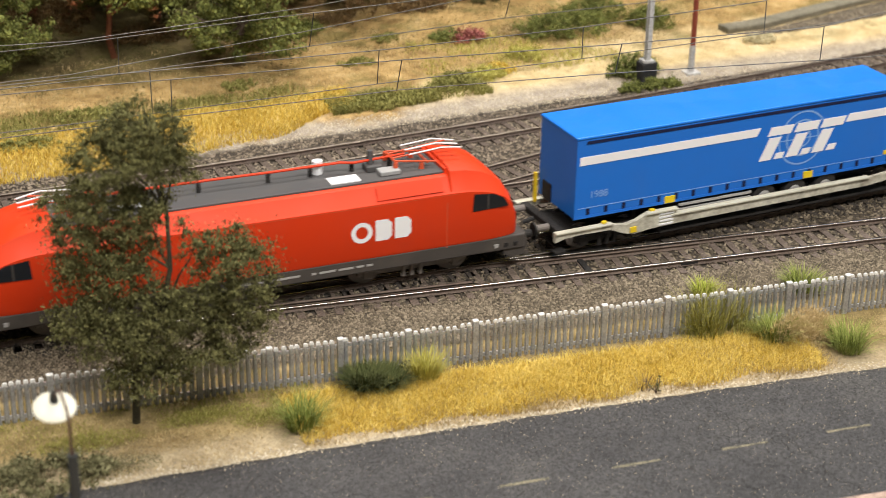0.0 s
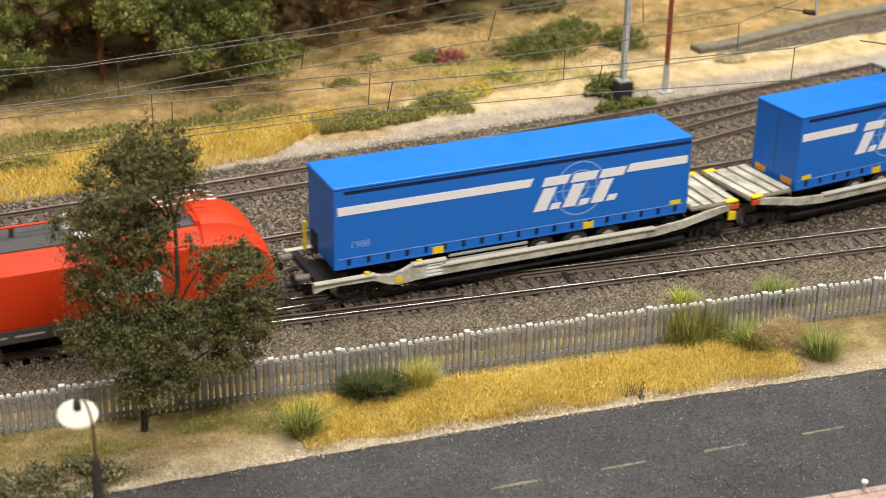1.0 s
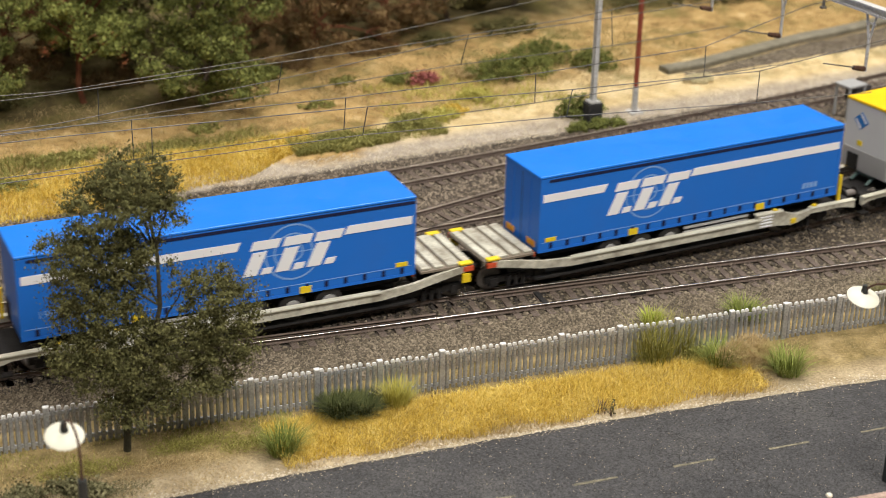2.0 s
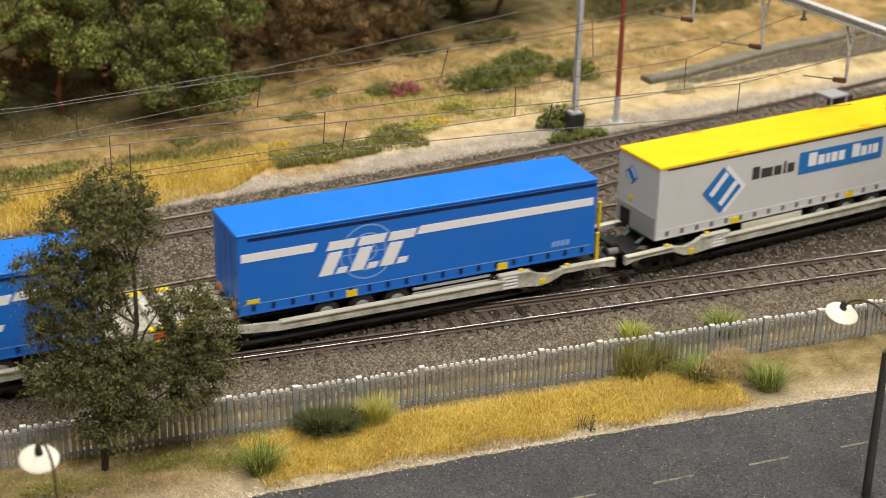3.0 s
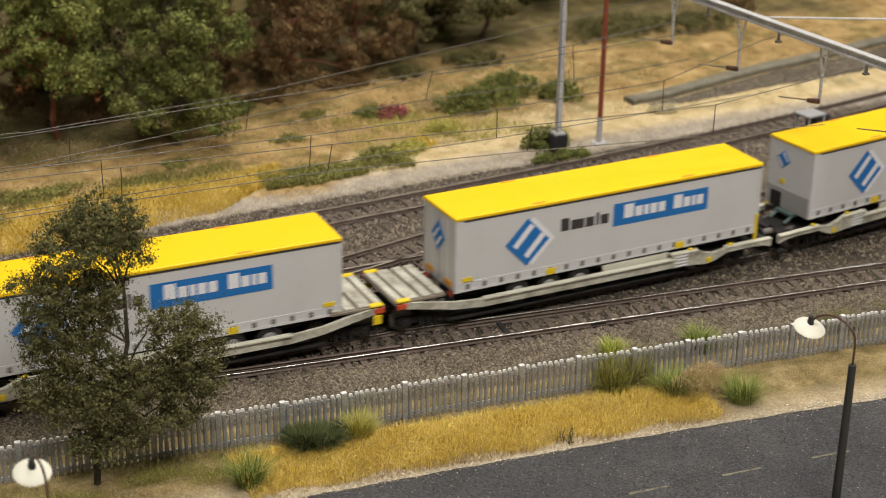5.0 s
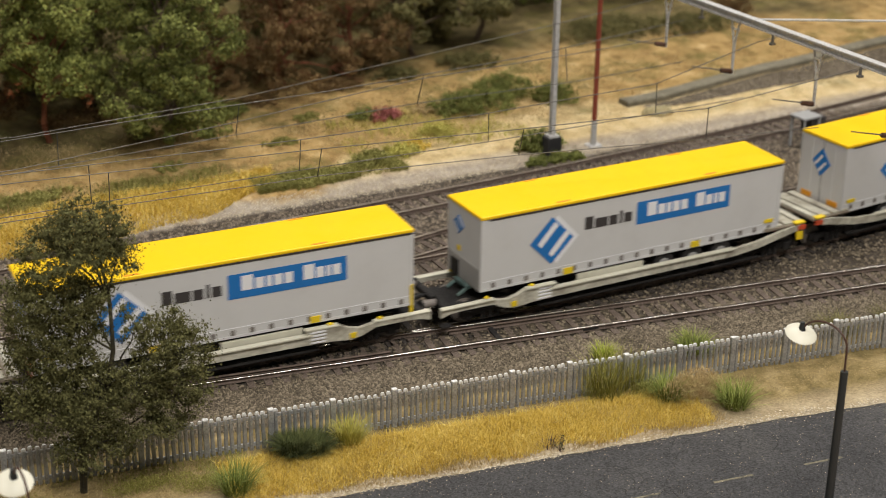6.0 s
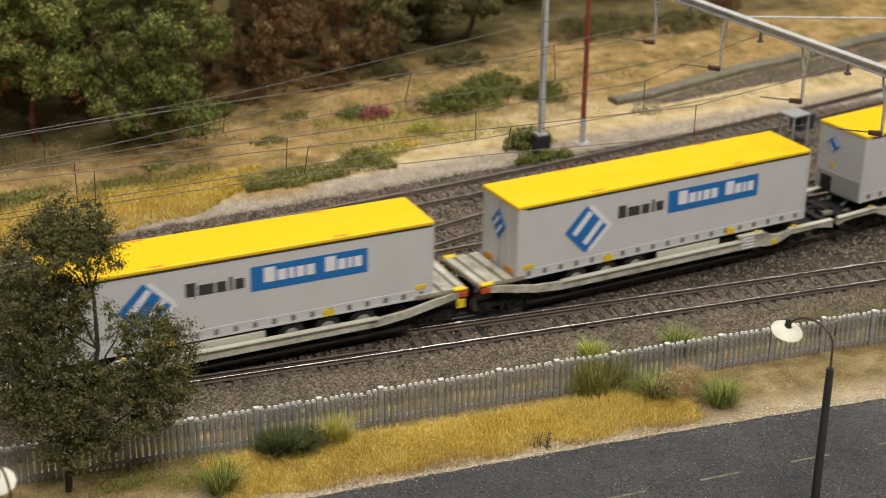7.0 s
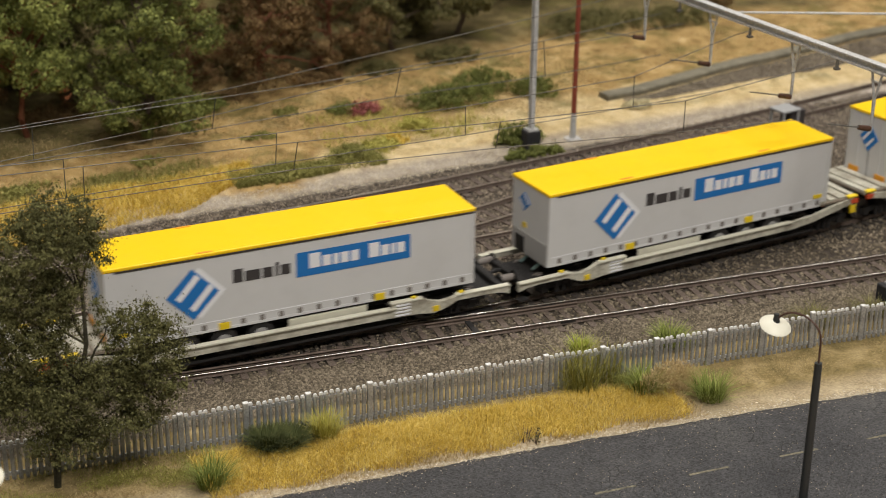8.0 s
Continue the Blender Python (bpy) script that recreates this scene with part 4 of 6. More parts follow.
for k, (bl, bx, by, b1, b2, bh, bmat, bn) in enumerate(BUSHES):
    bush(bl, bx, by, b1, b2, bh, bmat, bn, seed=k + 1)


def fuzz(label, x, y, rx, ry, h, n, length, material, seed, width=0.012, upright=0.5):
    """A loose tangle of fine fibres filling a low mound."""
    r = np.random.default_rng(seed)
    d = r.normal(size=(n, 3))
    d /= np.linalg.norm(d, axis=1)[:, None]
    p = d * (r.random(n) ** 0.45)[:, None] * np.array([rx, ry, h])
    p[:, 2] = np.abs(p[:, 2])
    a = r.normal(size=(n, 3)) + 0.6 * d
    a[:, 2] = np.abs(a[:, 2]) + upright
    a /= np.linalg.norm(a, axis=1)[:, None]
    ln = (length * r.uniform(0.5, 1.3, n))[:, None]
    b = np.cross(a, r.normal(size=(n, 3)))
    b /= np.linalg.norm(b, axis=1)[:, None] + 1e-9
    mid, tip = p + a * ln * 0.5, p + a * ln + np.cross(a, b) * ln * 0.25
    w = b * width / 2
    v = np.stack([p - w, p + w, mid + w, mid - w, tip], 1).reshape(-1, 3)
    v[:, 2] = np.maximum(v[:, 2], -0.04)
    k = np.arange(n)[:, None] * 5
    f = np.concatenate([k + np.array([[0, 1, 2]]), k + np.array([[0, 2, 3]]), k + np.array([[3, 2, 4]])], 1).reshape(-1, 3)
    ob = tagged(new("weed", soup("weed", v, f, material)), label, "weed")
    ob.matrix_basis = at(x, y, float(ground_z(x, y)))


FUZZ = [  # label, x, y, rx, ry, height, fibres, length, material, uprightness
    ("fine dry tan brush at the road's edge", 12.7, -8.95, 1.25, 0.6, 1.0, 4600, 0.2, M_DRY, 0.2),
    ("airy olive weed growing through the fence", 9.8, -7.75, 0.8, 0.5, 1.25, 1100, 0.4, M_WISP, 0.7),
    ("airy olive weed growing through the fence", 10.9, -7.5, 0.8, 0.45, 1.1, 700, 0.4, M_WISP, 0.7),
    ("airy olive weed rising over the fence", 10.4, -7.3, 1.2, 0.4, 1.5, 420, 0.35, M_WISP, 0.4),
    ("dry olive weeds at the foot of the fence", -5.8, -7.2, 1.5, 0.35, 0.3, 1800, 0.12, M_WISP, 0.2),
    ("short tan weeds on the bare verge", -7.0, -8.0, 1.8, 0.6, 0.12, 2200, 0.09, M_STRAW, 0.1),
    ("dull olive weeds on the bare verge", -4.3, -7.7, 1.0, 0.5, 0.16, 1400, 0.1, M_WISP, 0.1),
    ("dull olive weeds beside the tree's trunk", -9.2, -7.4, 1.6, 0.5, 0.25, 2000, 0.11, M_WISP, 0.2),
    ("low sage weeds on the bare verge", -8.8, -8.6, 1.4, 0.6, 0.14, 1800, 0.09, M_SAGE, 0.1),
    ("green grass at the end of the golden verge", 11.4, -8.2, 0.8, 0.4, 0.4, 900, 0.22, M_WISP, 0.5),
]
for k, (fl, fx, fy, f1, f2, fh, fn, f3, fm, fu) in enumerate(FUZZ):
    fuzz(fl, fx, fy, f1, f2, fh, fn, f3, fm, 40 + k, upright=fu)


def dry_weed(x, y):
    """A small withered twig plant: a few crooked dark stems with curled leaf stubs."""
    ob = thing("weed", "withered dark twig weed at the road's edge", "weed", at(x, y, float(ground_z(x, y))))
    r = random.Random(8)
    stems, stubs = B(), B()
    for k in range(7):
        a, p = r.uniform(0, 6.28), Vector((0, 0, -0.03))
        for j in range(4):
            q = p + Vector((math.cos(a) * r.uniform(0.03, 0.12), math.sin(a) * r.uniform(0.03, 0.12), r.uniform(0.04, 0.16)))
            rod(stems, tuple(p), tuple(q), 0.016 - 0.003 * j, 0.013 - 0.003 * j, 5)
            if j:
                rod(stubs, tuple(q), tuple(q + Vector((r.uniform(-0.06, 0.06), r.uniform(-0.06, 0.06), 0.03))), 0.03, 0.008, 5)
            p, a = q, a + r.uniform(-0.8, 0.8)
    part("stem", stems, M_BARK, ob)
    part("leaf", stubs, M_OLIVE, ob)


dry_weed(6.87, -10.15)


# ---------------------------------------------------------------- masts, wires and lamps
def tube_curve(bm, pts, r, seg=6):
    """One round tube through the points."""
    pts = [Vector(p) for p in pts]
    prev = None
    for k, p in enumerate(pts):
        d = (pts[min(k + 1, len(pts) - 1)] - pts[max(k - 1, 0)]).normalized()
        side = d.cross(Vector((0.31, 0.2, 0.93)) if abs(d.z) < 0.9 else Vector((1, 0, 0))).normalized()
        up = side.cross(d)
        ring = [bm.verts.new(p + (side * math.cos(2 * math.pi * j / seg) + up * math.sin(2 * math.pi * j / seg)) * r) for j in range(seg)]
        if prev:
            for j in range(seg):
                bm.faces.new((prev[j], prev[(j + 1) % seg], ring[(j + 1) % seg], ring[j]))
        else:
            bm.faces.new(ring[::-1])
        prev = ring
    bm.faces.new(prev)
    bmesh.ops.recalc_face_normals(bm, faces=bm.faces)
    return bm


def mast(label, x, y, h, footing=1.05, w=0.105, half=0.5):
    z = float(ground_z(x, y))
    ob = thing("catenary_mast", label, "mast", at(x, y, z))
    part("footing", box(B(), -half, half, -half * 0.84, half * 0.84, -0.15, footing, 0.05), M_BASE, ob, "dark square footing")
    bm = B()
    for k in (-1, 1):
        box(bm, -w, w, k * w - 0.03, k * w + 0.03, footing, h)
    box(bm, -0.03, 0.03, -w, w, footing, h)
    part("column", bm, M_MAST, ob)
    part("base_plate", box(B(), -0.26, 0.26, -0.26, 0.26, footing, footing + 0.08), M_MAST, ob)
    return ob


mast("grey steel catenary mast on a dark footing", 19.6, 14.1, 11.0, 1.0, 0.105, 0.37)
mast("grey steel portal mast on a dark footing beside the fence", 24.4, -6.3, 8.6, 0.7)
mast("grey steel portal mast beyond the tracks", 18.2, 44.5, 8.6, 0.5)

ob = thing("signal_pole", "thin oxide-red pole with a grey foot", "pole", at(22.1, 14.5, float(ground_z(22.1, 14.5))))
part("pole", rod(B(), (0, 0, 1.3), (0, 0, 11), 0.12, 0.11, 10), M_REDPOLE, ob)
part("foot", rod(B(), (0, 0, -0.1), (0, 0, 1.3), 0.15, 0.14, 10), M_MAST, ob, "grey lower sleeve")
part("foot_plate", box(B(), -0.35, 0.35, -0.3, 0.3, -0.1, 0.08, 0.02), M_MAST, ob)

BEAM_Z = 8.5


def beam_x(y):
    return 24.75 - (y + 6.3) * (2.5 / 23.3)


def portal():
    ob = thing("catenary_portal", "grey portal beam with hanging brackets and insulators", "portal")
    a, b = (beam_x(-6.6), -6.6, BEAM_Z), (beam_x(44.5), 44.5, BEAM_Z)
    bm = B()
    for x0, x1, z0, z1 in ((-0.17, 0.17, -0.17, -0.1), (-0.17, 0.17, 0.1, 0.17), (-0.05, 0.05, -0.1, 0.1)):
        q = [[bm.verts.new((p[0] + x, p[1], p[2] + z)) for x, z in ((x0, z0), (x1, z0), (x1, z1), (x0, z1))] for p in (a, b)]
        for i in range(4):
            bm.faces.new((q[0][i], q[0][(i + 1) % 4], q[1][(i + 1) % 4], q[1][i]))
    bmesh.ops.recalc_face_normals(bm, faces=bm.faces)
    part("beam", bm, M_MAST, ob)
    for y in (-3.8, 0.6, 5.6, 10.1):
        x = beam_x(y)
        bm = B()
        for k in (-0.32, 0.32):
            rod(bm, (x, y + k, BEAM_Z - 0.1), (x, y, BEAM_Z - 1.3), 0.05, 0.05, 6)
        rod(bm, (x, y - 0.3, BEAM_Z - 0.55), (x, y + 0.3, BEAM_Z - 0.55), 0.04, 0.04, 6)
        rod(bm, (x, y, BEAM_Z - 1.2), (x, y, BEAM_Z - 2.5), 0.07, 0.06, 6)
        box(bm, x - 0.12, x + 0.12, y - 0.42, y + 0.42, BEAM_Z - 0.2, BEAM_Z - 0.06)
        drop = part("hanger", bm, M_MAST, ob)
        z = BEAM_Z - 2.4
        part("insulator", rod(B(), (x - 0.05, y, z), (x - 0.55, y + 0.05, z + 0.1), 0.12, 0.1, 8), M_INSUL, drop, "brown ribbed insulator")
        part("steady_arm", rod(B(), (x - 0.5, y + 0.05, z + 0.1), (x - 1.9, y + 0.2, z + 0.38), 0.03, 0.025, 6), M_WIRE, drop)
        # messenger clamp on the beam
        bm = B()
        rod(bm, (x + 0.1, y - 2.5, BEAM_Z - 0.15), (x + 0.1, y - 2.5, BEAM_Z - 0.5), 0.05, 0.07, 8)
        box(bm, x - 0.02, x + 0.22, y - 2.6, y - 2.4, BEAM_Z - 0.58, BEAM_Z - 0.48, 0.03)
        part("clamp", bm, M_WIRE, ob)
    tie = (beam_x(4.6), 4.6, BEAM_Z + 0.1)
    part("tie_tube", rod(B(), tie, (tie[0] + 13.0, tie[1] - 4.8, tie[2] - 0.3), 0.05, 0.05, 8), M_MAST, ob, "thin pale tie tube")


portal()


def catenary(contact, carrier, droppers, label):
    """A contact wire, a carrier wire above it and the droppers between them."""
    ob = thing("overhead_wire", label, "wire", group="overhead wires")
    part("contact_wire", tube_curve(B(), contact, 0.017, 5), M_WIRE, ob)
    part("carrier_wire", tube_curve(B(), carrier, 0.018, 5), M_WIRE, ob)

    def on(line, x):
        for a, b in zip(line, line[1:]):
            if a[0] <= x <= b[0]:
                t = (x - a[0]) / (b[0] - a[0])
                return tuple(a[i] + t * (b[i] - a[i]) for i in range(3))
        return line[-1]

    for x in droppers:
        part("dropper", rod(B(), on(contact, x), on(carrier, x), 0.018, 0.018, 5), M_DROPPER, ob)


catenary([(-30, 1.6, 5.6), (-7.6, 2.0, 5.6), (3.4, 2.0, 5.6), (11.2, 1.1, 5.6), (18.6, -0.1, 5.6), (23.2, -0.9, 5.7)],
         [(-30, 2.0, 7.2), (-7.4, 2.0, 6.95), (3.2, 1.55, 6.8), (10.8, 0.8, 6.75), (18.4, -0.1, 6.85), (24.3, -0.6, 7.7), (24.9, -0.75, 7.85)],
         (-4.3, 3.3, 11.0, 18.5), "thin grey overhead wire pair above the train's track")
catenary([(-30, 2.2, 5.6), (-7.5, 2.45, 5.6), (2.9, 2.8, 5.6), (10.7, 2.9, 5.6), (18.5, 3.3, 5.6), (22.6, 3.4, 5.7)],
         [(-30, 2.4, 7.2), (-7.3, 2.6, 7.05), (2.8, 2.6, 6.85), (10.4, 2.9, 6.75), (18.2, 3.3, 6.85), (23.7, 4.3, 7.7), (24.7, 4.1, 7.9)],
         (-4.8, 2.9, 10.6, 18.3), "thin grey overhead wire pair above the middle track")
catenary([(-30, 6.0, 5.6), (-6.6, 6.5, 5.6), (1.9, 7.4, 5.6), (9.8, 8.2, 5.6), (17.5, 8.3, 5.6), (23.0, 8.7, 5.7)],
         [(-30, 5.6, 7.1), (-7, 6.4, 6.9), (-0.3, 6.7, 7.0), (5.7, 7.05, 7.0), (15.0, 8.2, 7.0), (23.5, 9.6, 7.3)],
         (-5.0, 2.0, 10.0, 17.0), "thin grey overhead wire pair above the crossover")
catenary([(-30, 2.8, 6.9), (-7.2, 3.1, 7.0), (1.1, 4.9, 7.0), (9.5, 7.1, 7.0), (17.1, 7.8, 7.0), (24.1, 8.7, 7.0)],
         [(-30, 6.0, 8.1), (-6.5, 6.4, 7.0), (2.3, 7.6, 7.0), (10.9, 10.0, 7.0), (18.4, 12.1, 7.0), (27, 14.6, 7.1)],
         (), "thin grey overhead wires running out to the far mast")


def street_lamp(label, x, y, reach, lift=0.0):
    z = -0.09
    TOP_Z = 4.3 + lift
    ob = thing("street_lamp", label, "lamp", at(x, y, z))
    part("post", rod(B(), (0, 0, 0.0), (0, 0, TOP_Z), 0.135, 0.115, 14), P_LAMPPOST, ob)
    pts = [(0, 0, TOP_Z - 0.05)]
    rx, ry = reach
    for k in range(0, 13):
        a = math.pi * k / 12
        pts.append((rx * (1 - math.cos(a)) / 2, ry * (1 - math.cos(a)) / 2, lift + (5.0 + 0.62 * math.sin(a) if k else 4.9)))
    pts[-1] = (rx, ry, 5.3 + lift)
    part("arm", tube_curve(B(), pts, 0.034, 8), P_LAMPARM, ob, "thin curved brown arm")
    part("socket", rod(B(), (rx, ry, 5.12 + lift), (rx, ry, 5.38 + lift), 0.11, 0.07, 12), P_LAMPPOST, ob)
    bm = B()
    rings = [(0.10, 5.16), (0.26, 5.1), (0.44, 5.02), (0.48, 4.98), (0.44, 4.99), (0.26, 5.06), (0.08, 5.1)]
    prev = None
    for r, zz in rings:
        ring = [bm.verts.new((rx + r * math.cos(2 * math.pi * k / 28), ry + r * math.sin(2 * math.pi * k / 28), zz + lift)) for k in range(28)]
        if prev:
            for k in range(28):
                bm.faces.new((prev[k], prev[(k + 1) % 28], ring[(k + 1) % 28], ring[k]))
        prev = ring
    bmesh.ops.recalc_face_normals(bm, faces=bm.faces)
    bmesh.ops.rotate(bm, verts=bm.verts, cent=(rx, ry, 5.05 + lift), matrix=Matrix.Rotation(radians(18), 3, "X"))
    part("shade", bm, P_LAMPWHITE, ob, "cream enamel dish shade", smooth=True)
    return ob


street_lamp("dark street lamp with a swan-neck arm and cream dish", 12.5, -16.7, (-0.58, 1.4), 0.5)
street_lamp("dark street lamp with a swan-neck arm and cream dish", -10.75, -15.3, (-0.15, 1.0), 0.45)


def platform():
    ob = thing("platform", "low weathered concrete platform edge", "platform", kind="structure")
    bm = B()
    prev = None
    for k in range(13):
        x = 26.3 + 2.0 * k
        y = 18.35 + 0.19 * (x - 26.3)
        z = float(ground_z(x, y))
        row = [bm.verts.new(p) for p in ((x, y, z - 0.3), (x, y, z + 0.24), (x + 0.02, y + 0.07, z + 0.3), (x - 0.1, y + 0.75, z + 0.3), (x - 0.1, y + 0.8, z - 0.3))]
        if prev:
            for i in range(4):
                bm.faces.new((prev[i], row[i], row[i + 1], prev[i + 1]))
        else:
            bm.faces.new(row)
        prev = row
    bmesh.ops.recalc_face_normals(bm, faces=bm.faces)
    part("platform_edge", bm, M_CONC, ob)
    bm = B()
    prev = None
    for k in range(40):
        x = 27.2 + 0.6 * k
        y = 18.2 + 0.19 * (x - 26.3)
        w = 0.25 + min(1.9, 0.11 * k) + 0.12 * math.sin(k * 1.7)
        row = [bm.verts.new((x, y - w * j / 3, float(ground_z(x, y - w * j / 3)) + 0.03)) for j in range(4)]
        if prev:
            for j in range(3):
                bm.faces.new((prev[j], prev[j + 1], row[j + 1], row[j]))
        prev = row
    part("siding_bed", bm, M_BALLAST, ob)


platform()
stones("ballast", 7000, 28, 50, lambda x: (18.1 + 0.19 * (x - 26.3) - np.minimum(2.0, 0.3 + 0.17 * (x - 27.2)), 18.15 + 0.19 * (x - 26.3)), 0.07, "brown ballast stones beside the platform edge")

ob = thing("relay_box", "grey open-framed relay box between the tracks", "relay box", at(31.6, 10.6, float(ground_z(31.6, 10.6)), 0, 0, 8))
part("roof", box(B(), -0.66, 0.5, -0.5, 0.5, 1.5, 1.62, 0.03), P_BOXGREY, ob)
for lx in (-0.55, 0.4):
    for ly in (-0.42, 0.42):
        part("leg", box(B(), lx - 0.05, lx + 0.05, ly - 0.05, ly + 0.05, -0.05, 1.5), P_BOXGREY, ob)
part("cabinet", box(B(), 0.0, 0.95, -0.35, 0.4, 0.7, 1.45, 0.04), P_INK, ob, "dark equipment case")


def bollard(x, y):
    ob = thing("bollard", "small post with a white round cap on the kerb", "bollard", at(x, y, 0.03))
    part("post", rod(B(), (0, 0, -0.05), (0, 0, 0.3), 0.05, 0.04, 10), P_RIM, ob)
    bm = B()
    bmesh.ops.create_uvsphere(bm, u_segments=14, v_segments=8, radius=0.1, matrix=Matrix.Translation((0, 0, 0.34)) @ Matrix.Diagonal((1, 1, 0.7, 1)))
    part("cap", bm, P_LAMPWHITE, ob, "white round cap", smooth=True)


bollard(9.95, road_edge(9.95) - 6.5)
bollard(16.4, road_edge(16.4) - 6.5)


# ---------------------------------------------------------------- train
def disc_wheel(r, w, seg=20):
    bm = B()
    rod(bm, (0, -w / 2, 0), (0, w / 2, 0), r, r, seg)
    return bm


def wheelset_meshes(r):
    bm = B()
    for k in (-1, 1):
        rod(bm, (0, k * 0.70, 0), (0, k * 0.83, 0), r, r, 22)
        rod(bm, (0, k * 0.66, 0), (0, k * 0.70, 0), r + 0.06, r + 0.06, 22)
        for j in range(5):
            a = 2 * math.pi * j / 5
            rod(bm, (0.55 * r * math.cos(a), k * 0.83, 0.55 * r * math.sin(a)), (0.55 * r * math.cos(a), k * 0.85, 0.55 * r * math.sin(a)), r * 0.14, r * 0.14, 8)
    rod(bm, (0, -0.9, 0), (0, 0.9, 0), 0.09, 0.09, 10)
    return mesh_of("wheelset", bm, P_DUST)


WHEEL_WAGON, WHEEL_ENGINE = wheelset_meshes(0.42), wheelset_meshes(0.56)
ROLLING = []  # wheelset, x, z, radius, sense


def bogie(parent, x, base, mesh, r, sense, frame_z=0.62):
    bm = B()
    for k in (-1, 1):
        box(bm, x - base / 2 - 0.35, x + base / 2 + 0.35, k * 1.02 - 0.07, k * 1.02 + 0.07, frame_z - 0.12, frame_z + 0.16, 0.03)
        for dx in (-base / 2, base / 2):
            box(bm, x + dx - 0.16, x + dx + 0.16, k * 1.02 - 0.13, k * 1.02 + 0.13, frame_z - 0.22, frame_z + 0.1, 0.03)
        for dx in (-0.3, 0.0, 0.3):
            rod(bm, (x + dx, k * 1.1, frame_z - 0.3), (x + dx, k * 1.1, frame_z + 0.1), 0.09, 0.09, 8)
    box(bm, x - 0.3, x + 0.3, -1.0, 1.0, frame_z - 0.1, frame_z + 0.3, 0.03)
    b = part("bogie", bm, P_DUST if mesh == WHEEL_ENGINE else M_BLACK, parent, "sooty dark bogie frame")
    for dx in (-base / 2, base / 2):
        w = part("wheelset", mesh, None, b, m=at(x + dx, 0, 0.174 + r))
        ROLLING.append((w, x + dx, 0.174 + r, r, sense))


def panel(name, pts, y, material, parent, label="", depth=0.014):
    """A thin printed panel on the near side: an outline in x and z."""
    return part(name, prism(B(), pts, y - depth, y), material, parent, label)


def slanted(x0, x1, z0, z1, lean):
    return [(x0, z0), (x1, z0), (x1 + lean, z1), (x0 + lean, z1)]


def ring_print(x, z, r, y, w=0.03, seg=40):
    bm = B()
    inner = [bm.verts.new((x + (r - w) * math.cos(2 * math.pi * k / seg), y, z + (r - w) * math.sin(2 * math.pi * k / seg))) for k in range(seg)]
    outer = [bm.verts.new((x + r * math.cos(2 * math.pi * k / seg), y, z + r * math.sin(2 * math.pi * k / seg))) for k in range(seg)]
    for k in range(seg):
        bm.faces.new((inner[k], outer[k], outer[(k + 1) % seg], inner[(k + 1) % seg]))
    return bm


LEN, TOP, BOT, NEAR = 13.6, 4.44, 1.49, -1.275


